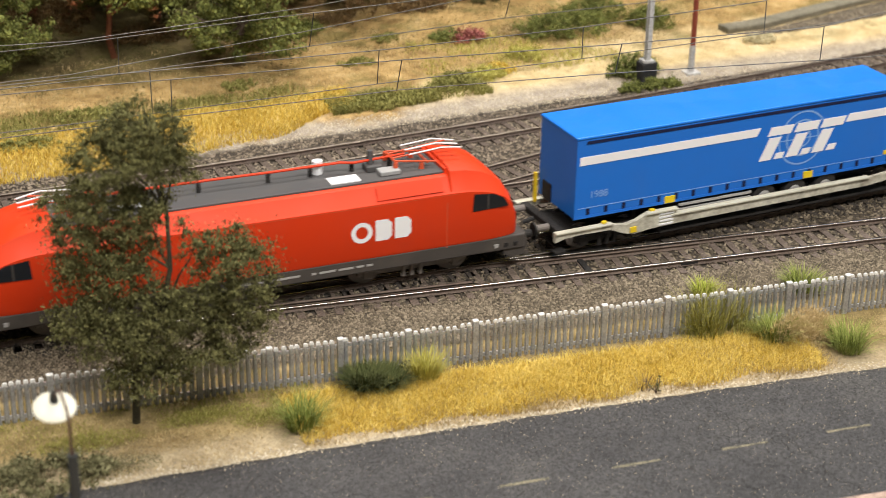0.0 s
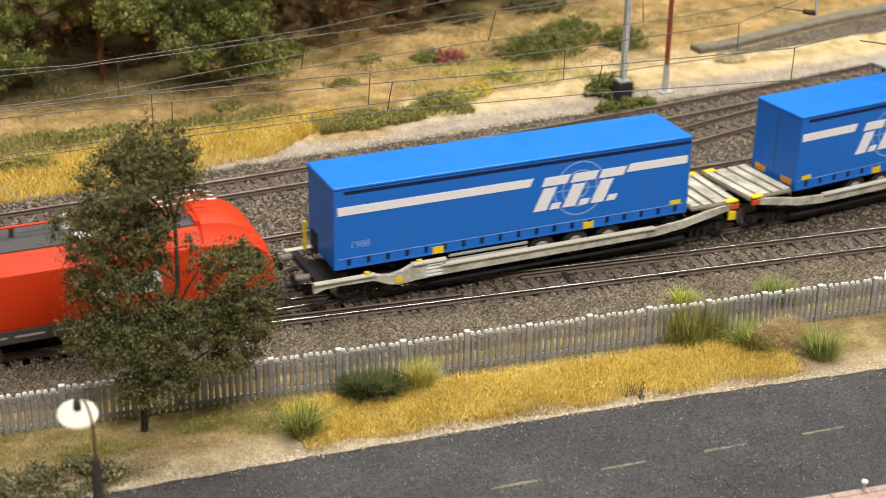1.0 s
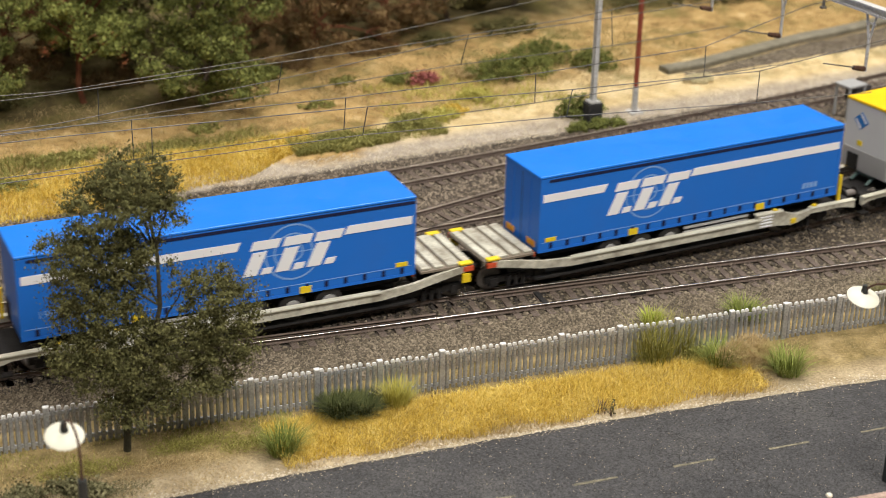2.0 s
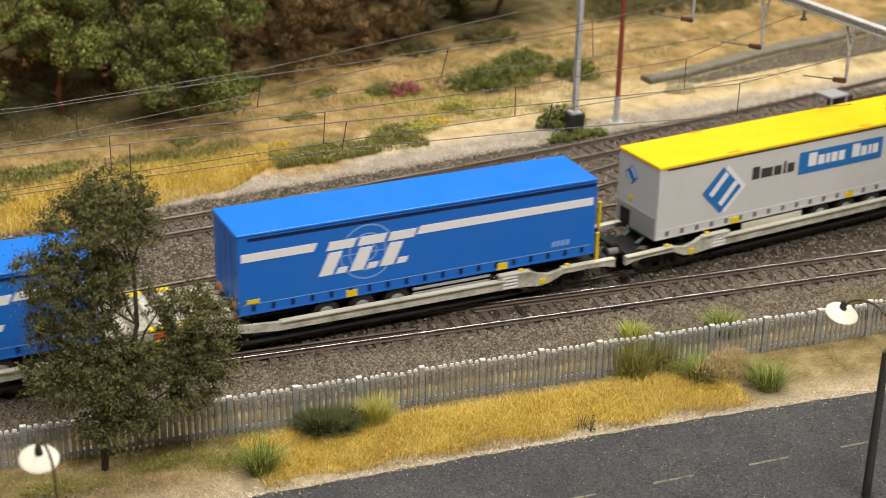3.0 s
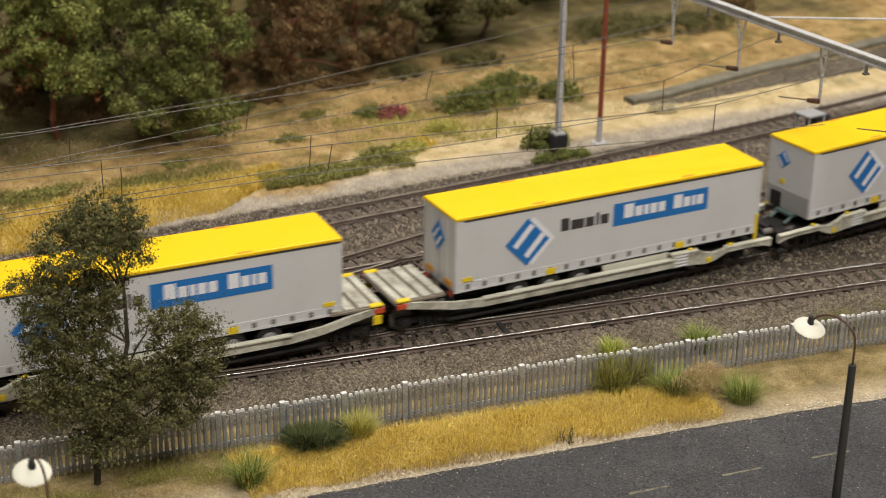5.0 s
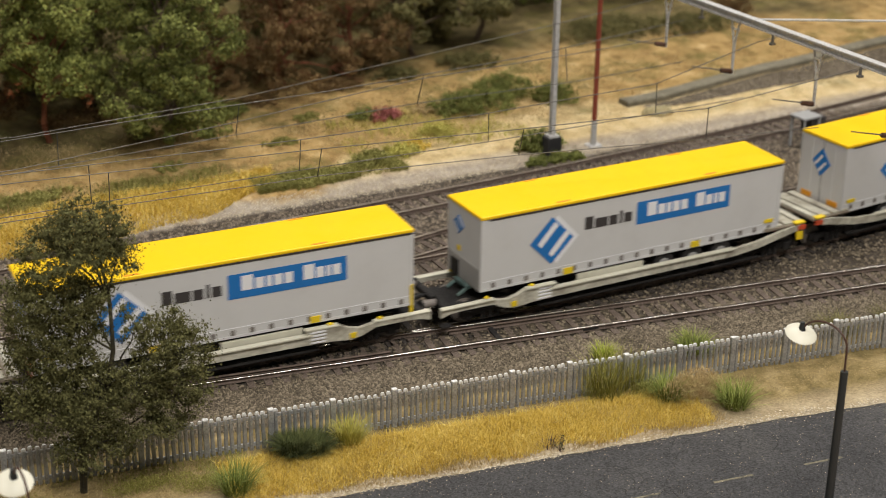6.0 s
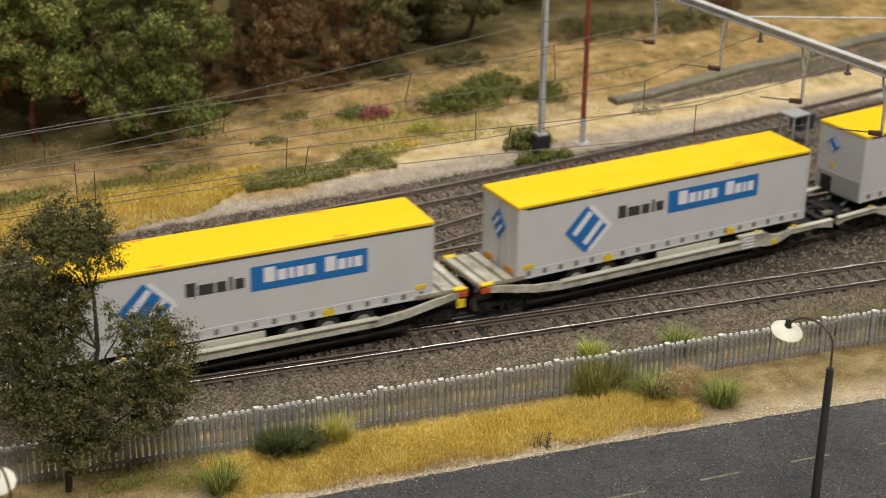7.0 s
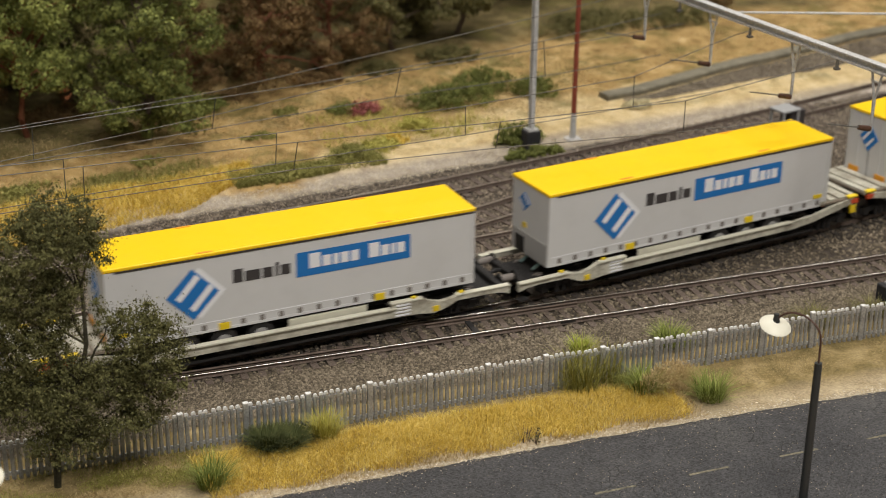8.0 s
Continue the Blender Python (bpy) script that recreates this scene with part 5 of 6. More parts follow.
def trailer(look_kind, front, label):
    """A semi-trailer from x 0 to 13.6; front: which end its nose is at."""
    blue = look_kind == "blue"
    ob = thing("semi_trailer", label, "trailer", group="semi-trailers on the train")

    def X(u):
        return u if front == "L" else LEN - u

    side = P_BLUE if blue else P_GREY
    part("body", box(B(), 0.0, LEN, NEAR, -NEAR, BOT, TOP - 0.1, 0.035), side, ob)
    bm = box(B(), -0.03, LEN + 0.03, NEAR - 0.03, -NEAR + 0.03, TOP - (0.1 if blue else 0.14), TOP, 0.04)
    roof = part("roof", bm, P_BLUEROOF if blue else P_YELLOWROOF, ob, "bright blue roof" if blue else "bright yellow roof")
    if not blue:
        for u in (3.2, 9.8):
            for s in (-1, 1):
                part("roof_clip", box(B(), u, u + 0.55, s * 1.2 - 0.05, s * 1.2 + 0.05, TOP - 0.01, TOP + 0.02), P_ORANGE, roof)
    part("edge_seal", box(B(), 0.35, LEN - 0.02, NEAR - 0.02, NEAR, TOP - (0.27 if blue else 0.2), TOP - (0.17 if blue else 0.145)), P_NAVY if blue else P_INK, ob, "dark curtain rail")
    part("lower_rail", box(B(), 0.02, LEN - 0.02, NEAR - 0.02, NEAR, BOT, BOT + 0.09), side, ob)
    part("seam", box(B(), 0.1, LEN - 0.1, NEAR - 0.008, NEAR, BOT + 0.36, BOT + 0.385), P_PALEBLUE if blue else P_WHITE, ob)
    buckle = mesh_of("strap_buckle", box(B(), 0, 0.16, NEAR - 0.03, NEAR, BOT + 0.1, BOT + 0.3, 0.012), P_DUST) if not blue else mesh_of("strap_buckle", box(B(), 0, 0.13, NEAR - 0.03, NEAR, BOT + 0.12, BOT + 0.34, 0.012), P_NAVY)
    for k in range(19):
        part("strap_buckle", buckle, None, ob, m=at(0.45 + 0.7 * k, 0, 0))
    for x in (X(3.75), X(9.55)):
        part("side_marker", box(B(), x - 0.2, x + 0.2, NEAR - 0.05, NEAR, BOT + 0.03, BOT + 0.27), P_YELLOW, ob, "yellow side marker")
    xr = X(13.1)
    part("side_marker", box(B(), xr - 0.22, xr + 0.22, NEAR - 0.03, NEAR, BOT + 0.4, BOT + 0.55), P_YELLOW, ob, "yellow side marker")
    # corner posts
    for x in (0.06, LEN - 0.06):
        part("corner_post", box(B(), x - 0.07, x + 0.07, NEAR - 0.014, NEAR + 0.02, BOT, TOP - 0.12), side, ob)
    # running gear
    part("chassis", box(B(), min(X(1.0), X(13.3)), max(X(1.0), X(13.3)), -0.55, 0.55, 0.95, BOT + 0.02), M_BLACK, ob)
    for u in (7.8, 9.12, 10.45) if blue else (8.2, 9.55, 10.9):
        for s in (-1, 1):
            w = part("tyre", disc_wheel(0.5, 0.34, 24), P_TYRE, ob, "black rubber tyre", m=at(X(u), s * 1.03, 0.98))
            part("rim", rod(rod(B(), (0, s * 0.1, 0), (0, s * 0.19, 0), 0.3, 0.27, 18), (0, s * 0.1, 0), (0, s * 0.24, 0), 0.12, 0.12, 10), P_RIM, w, "grey wheel rim")
    x0, x1 = sorted((X(4.2), X(7.2)))
    if blue:
        for z in (1.08, 1.27):
            part("side_guard", box(B(), x0, x1, NEAR + 0.03, NEAR + 0.09, z, z + 0.1, 0.01), P_RIM, ob, "grey side guard rail")
    else:
        part("side_guard", box(B(), x0, x1, NEAR + 0.03, NEAR + 0.12, 0.98, 1.38, 0.03), P_CREAM, ob, "cream side guard box")
    for s in (-1, 1):
        part("landing_leg", box(B(), X(2.6) - 0.1, X(2.6) + 0.1, s * 0.8 - 0.1, s * 0.8 + 0.1, 0.75, BOT, 0.02), M_BLACK, ob)
    # nose
    d = -1 if front == "L" else 1
    xn, xe = X(0), X(LEN)

    def end_box(name, x, out, y0, y1, z0, z1, material, text="", t=0.03):
        return part(name, box(B(), min(x, x + out * t), max(x, x + out * t), y0, y1, z0, z1), material, ob, text)

    end_box("nose_recess", xn, d, 0.35, 0.95, BOT, 2.15, M_BLACK, "dark coupling recess", 0.04)
    if not blue:
        end_box("nose_shield", xn, d, -1.2, 1.2, BOT, 2.35, P_RIM, "grey lower shield", 0.02)
        bm = B()
        q = [(0.42, 3.2), (0.02, 3.58), (0.42, 3.96), (0.82, 3.58)]
        a, b = ([bm.verts.new((xn + d * t, y, z)) for y, z in q] for t in (0.0, 0.03))
        bm.faces.new(b)
        for i in range(4):
            bm.faces.new((a[i], a[(i + 1) % 4], b[(i + 1) % 4], b[i]))
        bmesh.ops.recalc_face_normals(bm, faces=bm.faces)
        part("nose_mark", bm, P_LOGOBLUE, ob, "small blue diamond print")
        for k in (-0.13, 0.13):
            bm = B()
            bm.faces.new([bm.verts.new((xn + d * 0.034, 0.42 + y - k, 3.58 + z + k)) for y, z in ((-0.2, -0.13), (-0.13, -0.2), (0.2, 0.13), (0.13, 0.2))])
            part("nose_stripe", bm, P_WHITE, ob)
        end_box("nose_plate", xn, d, 0.25, 0.5, 2.55, 2.75, P_YELLOW)
    # tail
    e = -d
    for y in (-0.62, 0.62):
        end_box("door_bar", xe, e, y - 0.03, y + 0.03, BOT + 0.1, TOP - 0.25, side, "", 0.025)
    end_box("door_gap", xe, e, -0.012, 0.012, BOT + 0.1, TOP - 0.2, P_INK, "", 0.012)
    for y in (-0.75, 0.75):
        end_box("reflector", xe, e, y - 0.28, y + 0.28, BOT + 0.15, BOT + 0.38, P_ORANGE, "orange reflector plate")
    end_box("bumper", xe, e, -1.2, 1.2, 1.02, 1.3, M_BLACK, "dark rear bumper", 0.1)
    for y in (-0.95, 0.95):
        end_box("tail_light", xe, e, y - 0.15, y + 0.15, 1.32, 1.46, P_REDMARK, "red tail light", 0.05)
    # livery
    yp = NEAR - 0.004
    if blue:
        tx = 7.5 if front == "L" else 3.0
        part("print_stripe", prism(B(), [(0.12, 3.43), (tx - 0.32, 3.43), (tx - 0.18, 3.73), (0.12, 3.73)], yp - 0.014, yp), P_WHITE, ob, "white stripe")
        part("print_stripe", prism(B(), [(tx + 3.48, 3.43), (LEN - 0.12, 3.43), (LEN - 0.12, 3.73), (tx + 3.62, 3.73)], yp - 0.014, yp), P_WHITE, ob, "white stripe")
        for r in (1.02, 0.7, 0.36):
            part("print_ring", ring_print(tx + 1.65, 3.1, r, yp - 0.003, 0.06), P_PALEBLUE, ob, "pale ring print")
        part("print_ring", box(B(), tx + 0.72, tx + 2.58, yp - 0.004, yp, 3.06, 3.1), P_PALEBLUE, ob)
        for k in (-0.15, 0.98, 2.1):
            # white slanted emblem blocks
            panel("emblem_block", slanted(tx + k, tx + k + 0.5, 2.46, 3.28, 0.38), yp, P_WHITE, ob, "white emblem shape", 0.016)
            panel("emblem_block", slanted(tx + k + 0.28, tx + k + 1.26, 3.36, 3.68, 0.14), yp, P_WHITE, ob, "white emblem shape", 0.016)
            panel("emblem_block", slanted(tx + k + 0.62, tx + k + 0.98, 2.46, 2.68, 0.1), yp, P_WHITE, ob, "white emblem shape", 0.016)
        if front == "L":
            text = bpy.data.curves.new("fleet_number", "FONT")
            text.body, text.size, text.extrude = "1988", 0.36 * S, 0.004 * S
            text.materials.append(P_PALEBLUE)
            number = new("fleet_number", text)
            number.parent = ob
            number.matrix_basis = at(0.55, yp - 0.006, 2.2, 90, 0, 0)
        else:
            for k in range(4):
                panel("number_bar", slanted(LEN - 1.75 + 0.19 * k, LEN - 1.61 + 0.19 * k, 2.02, 2.24, 0.02), yp, P_PALEBLUE, ob, "", 0.01)
    else:
        cx, cz = 2.98, 3.0
        panel("emblem_back", [(cx - 0.62, cz + 0.05), (cx + 0.25, cz - 0.95), (cx + 1.18, cz), (cx + 0.25, cz + 0.97)], yp, P_WHITE, ob, "white diamond print", 0.008)
        panel("emblem_diamond", [(cx - 0.93, cz), (cx, cz - 0.95), (cx + 0.93, cz), (cx, cz + 0.95)], yp - 0.009, P_LOGOBLUE, ob, "blue diamond print", 0.006)
        for k in (-0.18, 0.30):
            panel("emblem_stripe", [(cx - 0.42 + k, cz - 0.22 - k * 0.9), (cx - 0.26 + k, cz - 0.38 - k * 0.9), (cx + 0.46 + k, cz + 0.42 - k * 0.9), (cx + 0.3 + k, cz + 0.58 - k * 0.9)], yp - 0.016, P_WHITE, ob, "", 0.006)
        for x0, x1, z1 in ((4.42, 4.78, 3.66), (4.86, 5.42, 3.54), (5.5, 5.86, 3.54), (5.96, 6.08, 3.66), (6.16, 6.5, 3.54)):
            panel("name_bar", slanted(x0, x1, 3.16, z1, 0.0), yp, P_INK, ob, "", 0.008)
        panel("name_panel", slanted(6.72, 11.05, 2.95, 3.86, 0.0), yp, P_LOGOBLUE, ob, "blue printed panel", 0.008)
        for x0, x1, z1 in [(a - 0.4, b - 0.4, c + 0.02) for a, b, c in ((7.6, 8.02, 3.75), (8.1, 8.42, 3.6), (8.5, 8.7, 3.6), (8.78, 9.08, 3.6), (9.16, 9.46, 3.6), (9.85, 10.25, 3.75), (10.32, 10.62, 3.6), (10.7, 10.86, 3.6), (10.93, 11.22, 3.6))]:
            panel("name_bar", slanted(x0, x1, 3.22, z1, 0.0), yp - 0.009, P_WHITE, ob, "", 0.006)
        if front == "R":
            # diamond on the doors, with two slanting stripes
            q = [(0.55, 3.32), (0.05, 2.72), (-0.45, 3.32), (0.05, 3.92)]
            bm = B()
            a, b = ([bm.verts.new((x, y, z)) for y, z in q] for x in (-0.034, 0.0))
            bm.faces.new(a)
            for i in range(4):
                bm.faces.new((a[i], a[(i + 1) % 4], b[(i + 1) % 4], b[i]))
            bmesh.ops.recalc_face_normals(bm, faces=bm.faces)
            part("door_emblem", bm, P_LOGOBLUE, ob, "blue diamond print")
            for k in (-0.12, 0.14):
                bm = B()
                bm.faces.new([bm.verts.new((-0.038, 0.05 + y + k * 0.8, 3.32 + z + k)) for y, z in ((0.26, -0.24), (0.19, -0.33), (-0.2, 0.13), (-0.13, 0.22))])
                part("door_stripe", bm, P_WHITE, ob)
    return ob



def half_wagon(label, rail=True):
    """Half of an articulated pocket wagon: x 0 at its outer end, the joint deck at the other."""
    ob = thing("pocket_wagon", label, "wagon", group="pocket wagons of the train")
    for s in (-1, 1):
        y0, y1 = sorted((s * 1.36, s * 1.5))
        part("side_beam", prism(B(), [(4.7, 1.12), (13.2, 1.12), (14.4, 1.22), (15.6, 1.46), (16.5, 1.6), (16.5, 1.36), (15.6, 1.18), (14.4, 0.93), (13.2, 0.81), (4.7, 0.78)], y0, y1), P_BEAM, ob, "cream side beam")
        part("beam_lip", box(B(), 4.7, 13.2, s * 1.46 - 0.12, s * 1.46 + 0.12, 1.12, 1.17), P_CREAM, ob)
        part("end_frame", prism(B(), [(0.15, 1.22), (0.5, 1.16), (1.1, 1.2), (2.1, 1.24), (2.5, 1.14), (2.9, 1.08), (3.3, 1.16), (3.7, 1.33), (4.9, 1.33), (4.9, 0.78), (3.9, 0.76), (3.2, 0.68), (2.8, 0.78), (2.3, 1.0), (1.0, 1.02), (0.5, 0.98), (0.15, 0.88)], y0 - 0.02, y1 + 0.02), P_BEAM, ob, "cream end frame")
        part("beam_lip", box(B(), 3.7, 4.95, s * 1.45 - 0.14, s * 1.45 + 0.1, 1.32, 1.37), P_CREAM, ob)
        part("beam_lip", box(B(), 0.15, 2.35, s * 1.45 - 0.14, s * 1.45 + 0.1, 1.19, 1.235), P_CREAM, ob)
        bm = B()
        for k in range(4):
            box(bm, 4.2, 4.78, s * 1.53 - 0.02, s * 1.53 + 0.02, 0.82 + 0.13 * k, 0.88 + 0.13 * k)
        part("vent_grille", bm, P_WHITE, ob, "white ribbed label plate")
        part("marker_plate", box(B(), 3.05, 3.3, s * 1.54 - 0.02, s * 1.54 + 0.02, 0.76, 0.96), P_YELLOW, ob, "yellow marker plate")
        for x in (2.0, 3.9):
            part("pin_cap", box(B(), x, x + 0.18, s * 1.38 - 0.07, s * 1.38 + 0.07, 1.23 if x < 3 else 1.36, 1.31 if x < 3 else 1.43, 0.02), P_YELLOW, ob, "yellow cap")
        buf = part("buffer", rod(B(), (0.2, s * 0.87, 1.23), (-0.32, s * 0.87, 1.23), 0.12, 0.12, 12), P_DUST, ob)
        part("buffer_head", rod(B(), (-0.32, s * 0.87, 1.23), (-0.38, s * 0.87, 1.23), 0.24, 0.22, 16), M_BLACK, buf)
        part("deck_corner", box(B(), 16.2, 16.7, s * 1.4 - 0.13, s * 1.4 + 0.13, 1.62, 1.7, 0.02), P_YELLOW, ob, "yellow deck corner")
        part("corner_lamp", box(B(), 16.35, 16.72, s * 1.5 - 0.05, s * 1.5 + 0.05, 1.38, 1.55), P_REDMARK, ob, "red corner plate")
    part("end_beam", box(B(), 0.3, 0.6, -1.3, 1.3, 1.0, 1.24, 0.03), M_BLACK, ob, "sooty end beam")
    part("end_floor", box(B(), 0.5, 4.4, -0.85, 0.85, 0.9, 1.0), M_BLACK, ob)
    part("pocket_floor", box(B(), 4.4, 14.6, -1.34, 1.34, 0.42, 0.5), M_BLACK, ob)
    bm = box(B(), 1.7, 2.5, -0.5, 0.5, 1.3, 1.46, 0.03)
    for y in (-0.42, 0.42):
        rod(bm, (1.4, y, 1.1), (1.8, y, 1.34), 0.07, 0.07, 8)
        rod(bm, (2.9, y, 1.1), (2.4, y, 1.34), 0.07, 0.07, 8)
    part("hitch", bm, P_TEAL, ob, "dull green trailer hitch")
    part("deck", box(B(), 14.75, 16.78, -1.42, 1.42, 1.5, 1.6, 0.02), P_DECK, ob, "rusty brown joint deck")
    for x, wide in ((14.8, 0.34), (15.3, 0.34), (15.8, 0.5), (16.42, 0.3)):
        part("deck_rib", box(B(), x, x + wide, -1.36, 1.36, 1.6, 1.68, 0.02), P_BEAM, ob, "cream deck rib")
    part("step", box(B(), 0.2, 0.6, -1.5, -1.2, 0.45, 0.5), M_BLACK, ob)
    if rail:
        part("handrail", box(B(), 0.78, 0.88, 1.2, 1.34, 1.2, 2.3, 0.015), P_YELLOW, ob, "yellow upright handrail")
    part("brake_plate", box(box(B(), 16.3, 16.62, -1.55, -1.5, 0.95, 1.3, 0.015), 16.36, 16.42, -1.5, -1.4, 1.1, 1.4), P_YELLOW, ob, "worn yellow brake plate")
    part("coupling_hook", rod(B(), (0.1, 0, 1.2), (-0.3, 0, 1.12), 0.09, 0.07, 8), M_BLACK, ob)
    bm = B()
    rod(bm, (16.5, -0.5, 1.1), (16.95, -0.5, 1.1), 0.12, 0.12, 10)
    rod(bm, (16.5, 0.5, 1.1), (16.95, 0.5, 1.1), 0.12, 0.12, 10)
    box(bm, 16.6, 16.9, -0.35, 0.35, 0.9, 1.25, 0.03)
    part("joint_bar", bm, M_BLACK, ob)
    return ob


def add_bogies(ob, sense):
    bogie(ob, 2.4, 1.8, WHEEL_WAGON, 0.42, sense)
    bogie(ob, 15.3, 1.8, WHEEL_WAGON, 0.42, sense)


def engine():
    """An electric engine from x 0 to L; x positions of 9 and more count from a 19.3 m body's far end."""
    L = 18.35
    A = L - 19.3
    ob = thing("electric_engine", "red electric railway engine with grey roof and sill", "locomotive")
    # body swept through stations: distance from the end, half width, shoulder z, roof half width, roof z
    ends = [(0.36, 1.14, 1.75, 0.82, 1.85), (0.44, 1.27, 2.1, 0.94, 2.25), (0.62, 1.38, 2.48, 1.0, 2.76), (0.92, 1.45, 2.8, 1.05, 3.22), (1.3, 1.49, 3.0, 1.08, 3.56), (1.75, 1.5, 3.12, 1.1, 3.78), (2.25, 1.5, 3.18, 1.1, 3.9), (2.8, 1.5, 3.2, 1.1, 3.94), (2.86, 1.5, 3.2, 1.06, 3.74)]
    st = [(d, *r) for d, *r in ends] + [(L - d, *r) for d, *r in ends[::-1]]
    bm = B()
    prev = None
    for x, w, zs, wr, zr in st:
        half = [(w * 0.97, 1.34), (w, 1.44), (w, zs), (w - 0.06, zs + 0.08 * min(1, (zr - zs))), (wr + 0.08, zr - 0.12 * min(1, (zr - zs))), (wr - 0.1, zr), (wr * 0.5, zr + 0.03)]
        ring = [bm.verts.new((x, -y, z)) for y, z in half] + [bm.verts.new((x, y, z)) for y, z in half[::-1]]
        if prev:
            n = len(ring)
            for i in range(n - 1):
                bm.faces.new((prev[i], ring[i], ring[i + 1], prev[i + 1]))
        else:
            bm.faces.new(ring)
        prev = ring
    bm.faces.new(prev[::-1])
    bmesh.ops.recalc_face_normals(bm, faces=bm.faces)
    part("body", bm, P_RED, ob, smooth=True)
    part("sill", box(B(), 0.15, L - 0.15, -1.47, 1.47, 0.86, 1.36, 0.05), P_SILL, ob, "dark grey sill")
    for e, x in ((1, 0.0), (-1, L)):
        part("front_apron", prism(B(), [(x + e * 0.02, 0.95), (x + e * 0.1, 1.36), (x + e * 0.9, 1.34), (x + e * 0.9, 0.72), (x + e * 0.5, 0.55), (x + e * 0.16, 0.6)], -1.4, 1.4), P_SILL, ob, "dark grey front apron")
        for s in (-1, 1):
            b = part("buffer", rod(B(), (x + e * 0.1, s * 0.87, 1.05), (x - e * 0.42, s * 0.87, 1.05), 0.13, 0.13, 12), M_BLACK, ob)
            part("buffer_head", rod(B(), (x - e * 0.42, s * 0.87, 1.05), (x - e * 0.5, s * 0.87, 1.05), 0.27, 0.25, 16), M_BLACK, b)
            # cab side window with a raked edge
            pts = [(x + e * 0.8, 2.5), (x + e * 0.98, 2.8), (x + e * 1.35, 2.98), (x + e * 2.05, 3.06), (x + e * 2.1, 2.45)]
            part("side_window", prism(B(), pts, s * 1.5 - 0.02, s * 1.5 + 0.02), P_GLASS, ob, "dark cab side window")
            part("window_bar", box(B(), x + e * 1.55 - 0.025, x + e * 1.55 + 0.025, s * 1.51 - 0.02, s * 1.51 + 0.02, 2.48, 3.0), P_SILL, ob)
            part("lamp_cluster", box(B(), x + e * 0.36, x + e * 0.56, s * 0.85 - 0.2, s * 0.85 + 0.2, 1.5, 1.68, 0.03), P_LAMPWHITE, ob, "white head lamp")
            for k in range(3):
                box_x = x + e * (0.5 + 0.35 * k)
                part("sill_socket", box(B(), box_x - 0.07, box_x + 0.07, s * 1.48 - 0.02, s * 1.48 + 0.02, 1.0, 1.13), P_RIM if k == 2 else M_BLACK, ob)
        # windscreen
        part("windscreen", prism(B(), [(x + e * 0.42, 2.3), (x + e * 0.84, 3.12), (x + e * 0.92, 3.08), (x + e * 0.52, 2.26)], -0.95, 0.95), P_GLASS, ob, "dark windscreen")
    # roof
    part("roof_deck", box(B(), 2.86, L - 2.86, -0.98, 0.98, 3.7, 3.8, 0.02), P_ROOF, ob, "grey roof deck")
    for x in (2.88, L - 2.88):
        part("roof_step", box(B(), x - 0.05, x + 0.05, -1.0, 1.0, 3.74, 3.9), P_RED, ob)
    bus = [(4.6, 0.1, 4.14), (8.0, 0.1, 4.14), (11.0 + A, 0.05, 4.14), (13.2 + A, 0.05, 4.15), (13.6 + A, -0.1, 4.14), (15.4 + A, 0.05, 4.16)]
    part("roof_bar", tube_curve(B(), bus, 0.045, 6), P_RED, ob, "red roof bus bar")
    for x in (5.2, 6.4, 7.6, 10.8 + A, 12.2 + A, 13.6 + A, 14.9 + A):
        bm = B()
        for k in range(4):
            rod(bm, (x, 0.07, 3.8 + 0.08 * k), (x, 0.07, 3.86 + 0.08 * k), 0.085, 0.06, 10)
        part("roof_insulator", bm, M_BLACK, ob)
    part("roof_panel", box(B(), 12.6 + A, 13.6 + A, -0.85, -0.3, 3.8, 3.83), P_WHITE, ob, "white roof panel")
    part("roof_panel", box(B(), 4.9, 5.8, -0.5, 0.1, 3.8, 3.83), P_WHITE, ob, "white roof panel")
    part("air_tank", rod(B(), (12.5 + A, 0.25, 3.8), (12.5 + A, 0.25, 4.24), 0.17, 0.17, 14), P_WHITE, ob, "white roof cylinder")
    part("breaker", rod(box(B(), 14.0 + A, 14.5 + A, -0.3, 0.2, 3.8, 4.0, 0.03), (14.2 + A, 0.0, 4.0), (14.2 + A, 0.0, 4.45), 0.12, 0.09, 10), P_ROOF, ob)
    part("breaker", box(B(), 14.3 + A, 15.0 + A, -0.75, -0.3, 3.8, 3.95, 0.03), P_BOXGREY, ob)
    # side detail
    for s in (-1, 1):
        part("body_line", box(B(), 2.6, L - 2.6, s * 1.5 - 0.006, s * 1.5 + 0.006, 3.15, 3.165), P_REDMARK, ob)
        part("door_edge", box(B(), L - 3.0, L - 2.97, s * 1.5 - 0.006, s * 1.5 + 0.006, 1.3, 2.9), P_REDMARK, ob)
        part("door_edge", box(B(), 2.97, 3.0, s * 1.5 - 0.006, s * 1.5 + 0.006, 1.3, 2.9), P_REDMARK, ob)
        bm = B()
        hatch = [(13.95 + A, 1.43, 3.29), (16.2 + A, 1.43, 3.29), (16.2 + A, 1.2, 3.63), (13.95 + A, 1.2, 3.63)]
        inner = [bm.verts.new((x, s * (y - 0.04), z - 0.03)) for x, y, z in hatch]
        outer = [bm.verts.new((x, s * (y + 0.03), z + 0.015)) for x, y, z in hatch]
        bm.faces.new(outer)
        for i in range(4):
            bm.faces.new((inner[i], inner[(i + 1) % 4], outer[(i + 1) % 4], outer[i]))
        bmesh.ops.recalc_face_normals(bm, faces=bm.faces)
        part("shoulder_hatch", bm, P_RED, ob)
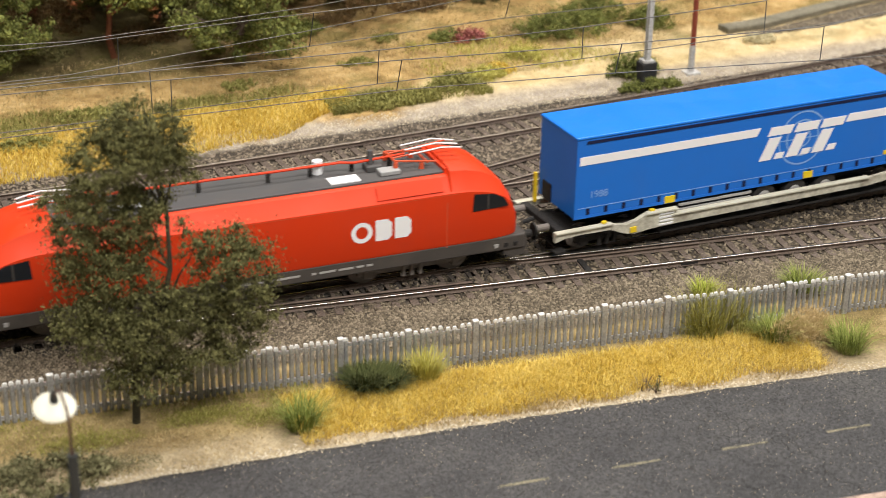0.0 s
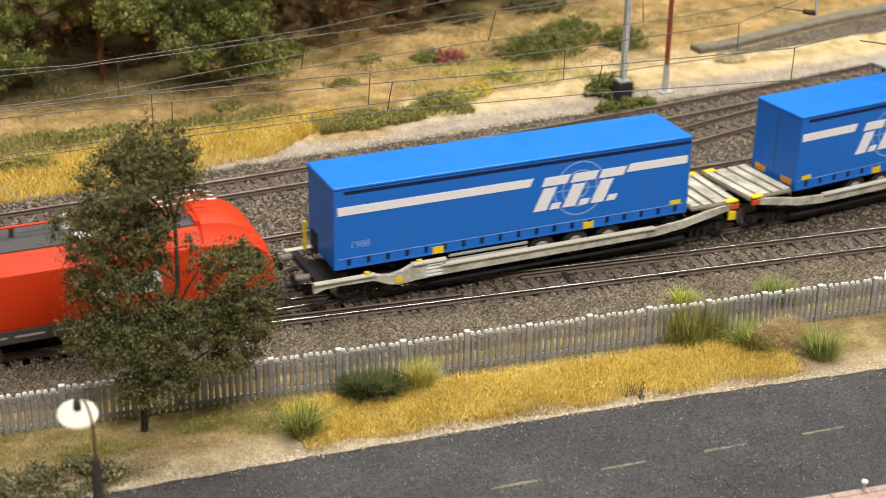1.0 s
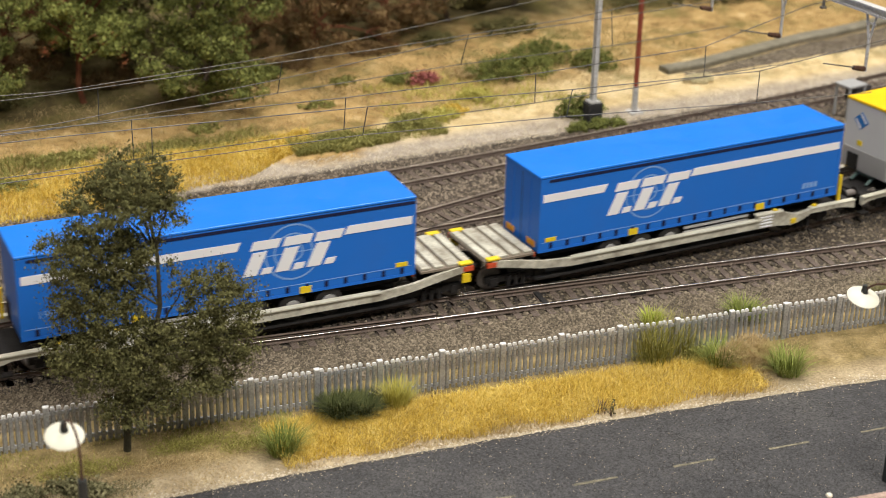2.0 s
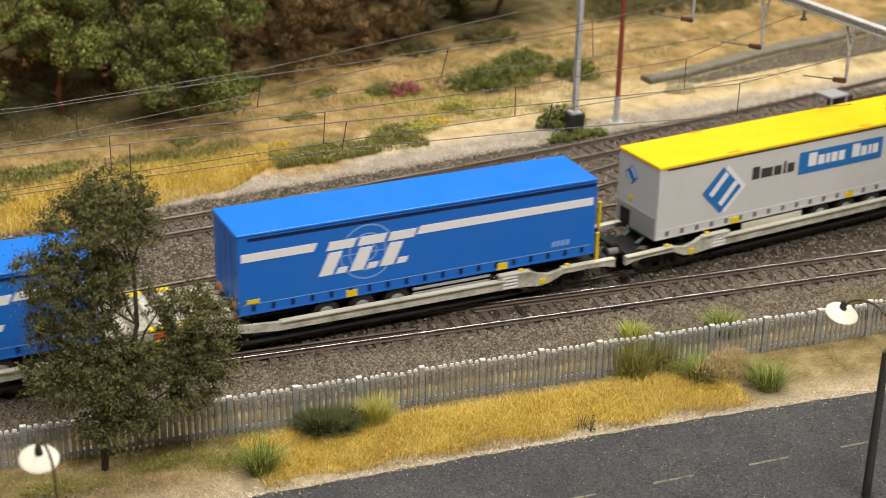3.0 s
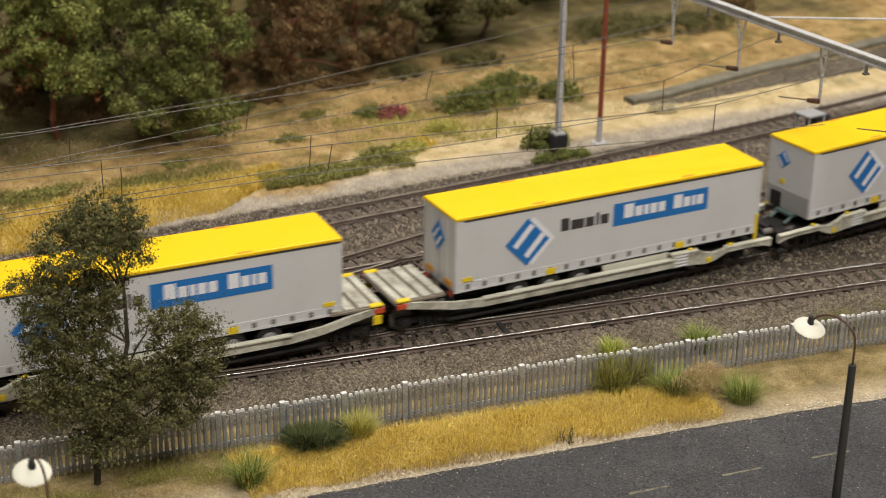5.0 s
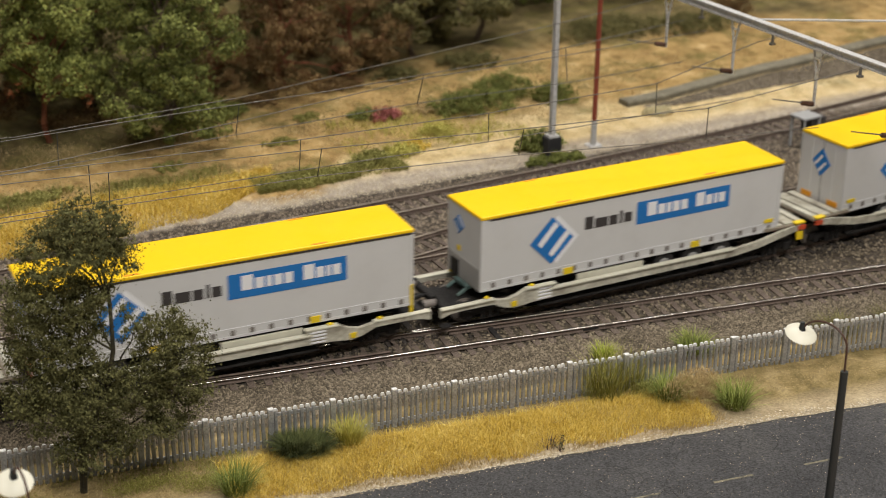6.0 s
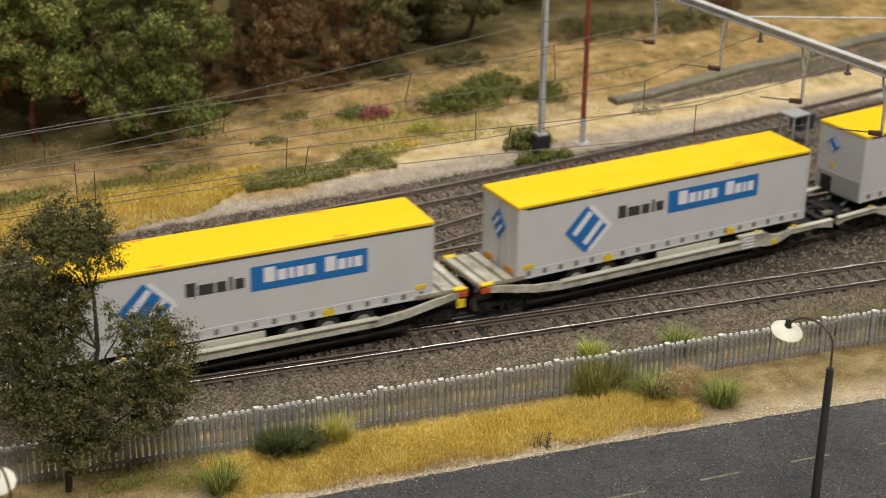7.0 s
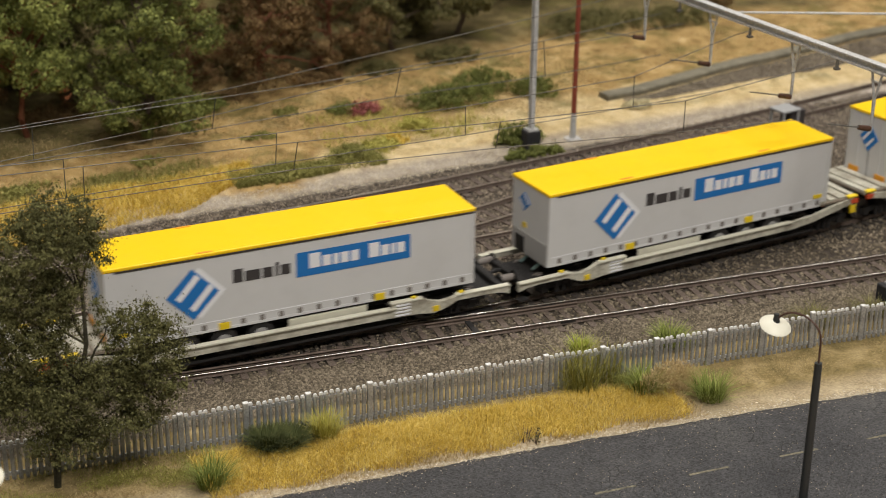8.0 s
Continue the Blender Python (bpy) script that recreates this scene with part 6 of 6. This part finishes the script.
        for x0, x1 in ((5.8, 6.5), (8.3, 9.7), (9.95, 10.15), (10.4, 11.3), (11.7, 11.85), (11.95, 12.5), (12.6, 13.1), (13.2, 13.45), (13.55, 13.75)):
            shift = A if x0 > 8 else 0.0
            part("name_bar", box(B(), x0 + shift, x1 + shift, s * 1.475 - 0.005, s * 1.475 + 0.005, 1.08, 1.15), P_RIM, ob)
        part("battery_box", box(B(), 7.4, 9.0, s * 1.2 - 0.12, s * 1.2 + 0.12, 0.3, 0.7, 0.04), P_SILL, ob)
        part("air_hose", rod(B(), (L - 0.2, s * 0.4, 0.75), (L + 0.2, s * 0.45, 0.5), 0.05, 0.05, 8), M_BLACK, ob)
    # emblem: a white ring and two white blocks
    part("emblem_ring", ring_print(13.38 + A, 2.3, 0.36, -1.512, 0.15, 24), P_WHITE, ob, "white emblem shape")
    for x in (13.84 + A, 14.5 + A):
        pts = [(x, 1.94), (x + 0.42, 1.94), (x + 0.56, 2.08), (x + 0.56, 2.52), (x + 0.42, 2.66), (x, 2.66)]
        panel("emblem_block", pts, -1.505, P_WHITE, ob, "white emblem shape", 0.012)
    for xx, e in ((3.3, -1), (L - 3.3, 1)):
        p = part("pantograph", pantograph_mesh(xx, e), P_REDMARK, ob, "folded red current collector")
        part("collector_head", collector_mesh(xx, e), P_WHITE, p, "pale collector strips")
    bogie(ob, 4.05, 3.1, WHEEL_ENGINE, 0.56, 1, 0.66)
    bogie(ob, L - 4.05, 3.1, WHEEL_ENGINE, 0.56, 1, 0.66)
    return ob


def pantograph_mesh(x, e):
    bm = B()
    for s in (-1, 1):
        rod(bm, (x + e * 0.3, s * 0.5, 3.98), (x - e * 1.1, s * 0.45, 4.15), 0.035, 0.035, 6)
        rod(bm, (x - e * 1.1, s * 0.2, 4.16), (x + e * 0.9, s * 0.3, 4.34), 0.03, 0.03, 6)
        rod(bm, (x - e * 0.2, s * 0.5, 3.8), (x - e * 0.2, s * 0.5, 4.0), 0.09, 0.07, 8)
        rod(bm, (x - e * 1.1, s * 0.5, 3.85), (x - e * 1.1, s * 0.5, 4.12), 0.09, 0.07, 8)
    rod(bm, (x, -0.5, 3.98), (x, 0.5, 3.98), 0.04, 0.04, 6)
    rod(bm, (x - e * 1.1, -0.5, 4.13), (x - e * 1.1, 0.5, 4.13), 0.04, 0.04, 6)
    return bm


def collector_mesh(x, e):
    bm = B()
    for y in (-0.42, 0.0, 0.42):
        tube_curve(bm, [(x + e * 1.25, y * 0.8, 4.28), (x + e * 0.5, y, 4.4), (x - e * 0.6, y, 4.3)], 0.028, 6)
    return bm


ENGINE = engine()
VEHICLES = [(ENGINE, -20.0, 4.05, 14.3, False)]  # thing, place from the first trailer's left edge, bogie places, turned round
CONSIST = [("blue", 0.0, 18.35, -0.97), ("grey", 34.55, 52.5, 32.95), ("grey", 68.7, 85.6, 66.85), ("grey", 102.2, 119.4, 100.7)]
NAMES = {"blue": "bright blue curtain-sided semi-trailer with a white stripe", "grey": "light grey curtain-sided semi-trailer with a yellow roof"}
for t_kind, first, second, unit in CONSIST:
    VEHICLES.append((trailer(t_kind, "L", NAMES[t_kind]), first, 1.5, 12.0, False))
    VEHICLES.append((trailer(t_kind, "R", NAMES[t_kind] + ", facing backwards"), second, 1.5, 12.0, False))
    for turned in (False, True):
        wagon = half_wagon("cream articulated pocket wagon on dark bogies", unit < 60)
        add_bogies(wagon, -1 if turned else 1)
        VEHICLES.append((wagon, unit + (33.9 if turned else 0.0), 2.4, 15.3, turned))

# Place of the first trailer's left edge along the line, by seconds.
RUN = [(0, 8.35), (0.5, 4.3), (1, 0.09), (1.5, -4.6), (3, -20.1), (3.5, -25.75), (4, -31.85), (4.5, -38.4), (6, -60.5), (6.5, -67.9), (7, -75.4), (7.5, -82.9), (8, -90.25)]


def run_at(t):
    """A smooth curve through RUN."""
    k = max(i for i in range(len(RUN) - 1) if RUN[i][0] <= t)

    def slope(i):
        a, b = RUN[max(i - 1, 0)], RUN[min(i + 1, len(RUN) - 1)]
        return (b[1] - a[1]) / (b[0] - a[0])

    (t0, p0), (t1, p1) = RUN[k], RUN[k + 1]
    h = t1 - t0
    u = (t - t0) / h
    return (2 * u ** 3 - 3 * u * u + 1) * p0 + (u ** 3 - 2 * u * u + u) * h * slope(k) + (3 * u * u - 2 * u ** 3) * p1 + (u ** 3 - u * u) * h * slope(k + 1)


def on_line(place, b1, b2, turned):
    d = -1 if turned else 1
    x1, y1, _ = train_line(place + d * b1)
    x2, y2, _ = train_line(place + d * b2)
    a = math.atan2(y2 - y1, x2 - x1)
    return at(x1 - b1 * math.cos(a), y1 - b1 * math.sin(a), 0.0, 0, 0, math.degrees(a))


def motions():
    times = [k / 4 for k in range(33)]
    for ob, place, b1, b2, turned in VEHICLES:
        rows = [(t, on_line(run_at(t) + place, b1, b2, turned)) for t in times]
        walk(ob, rows)
    fine = [k / FPS for k in range(8 * FPS + 1)]
    start = run_at(0)
    for w, x, z, r, sense in ROLLING:
        walk(w, [(t, at(x, 0, z, 0, sense * math.degrees((run_at(t) - start) / r), 0)) for t in fine])


motions()
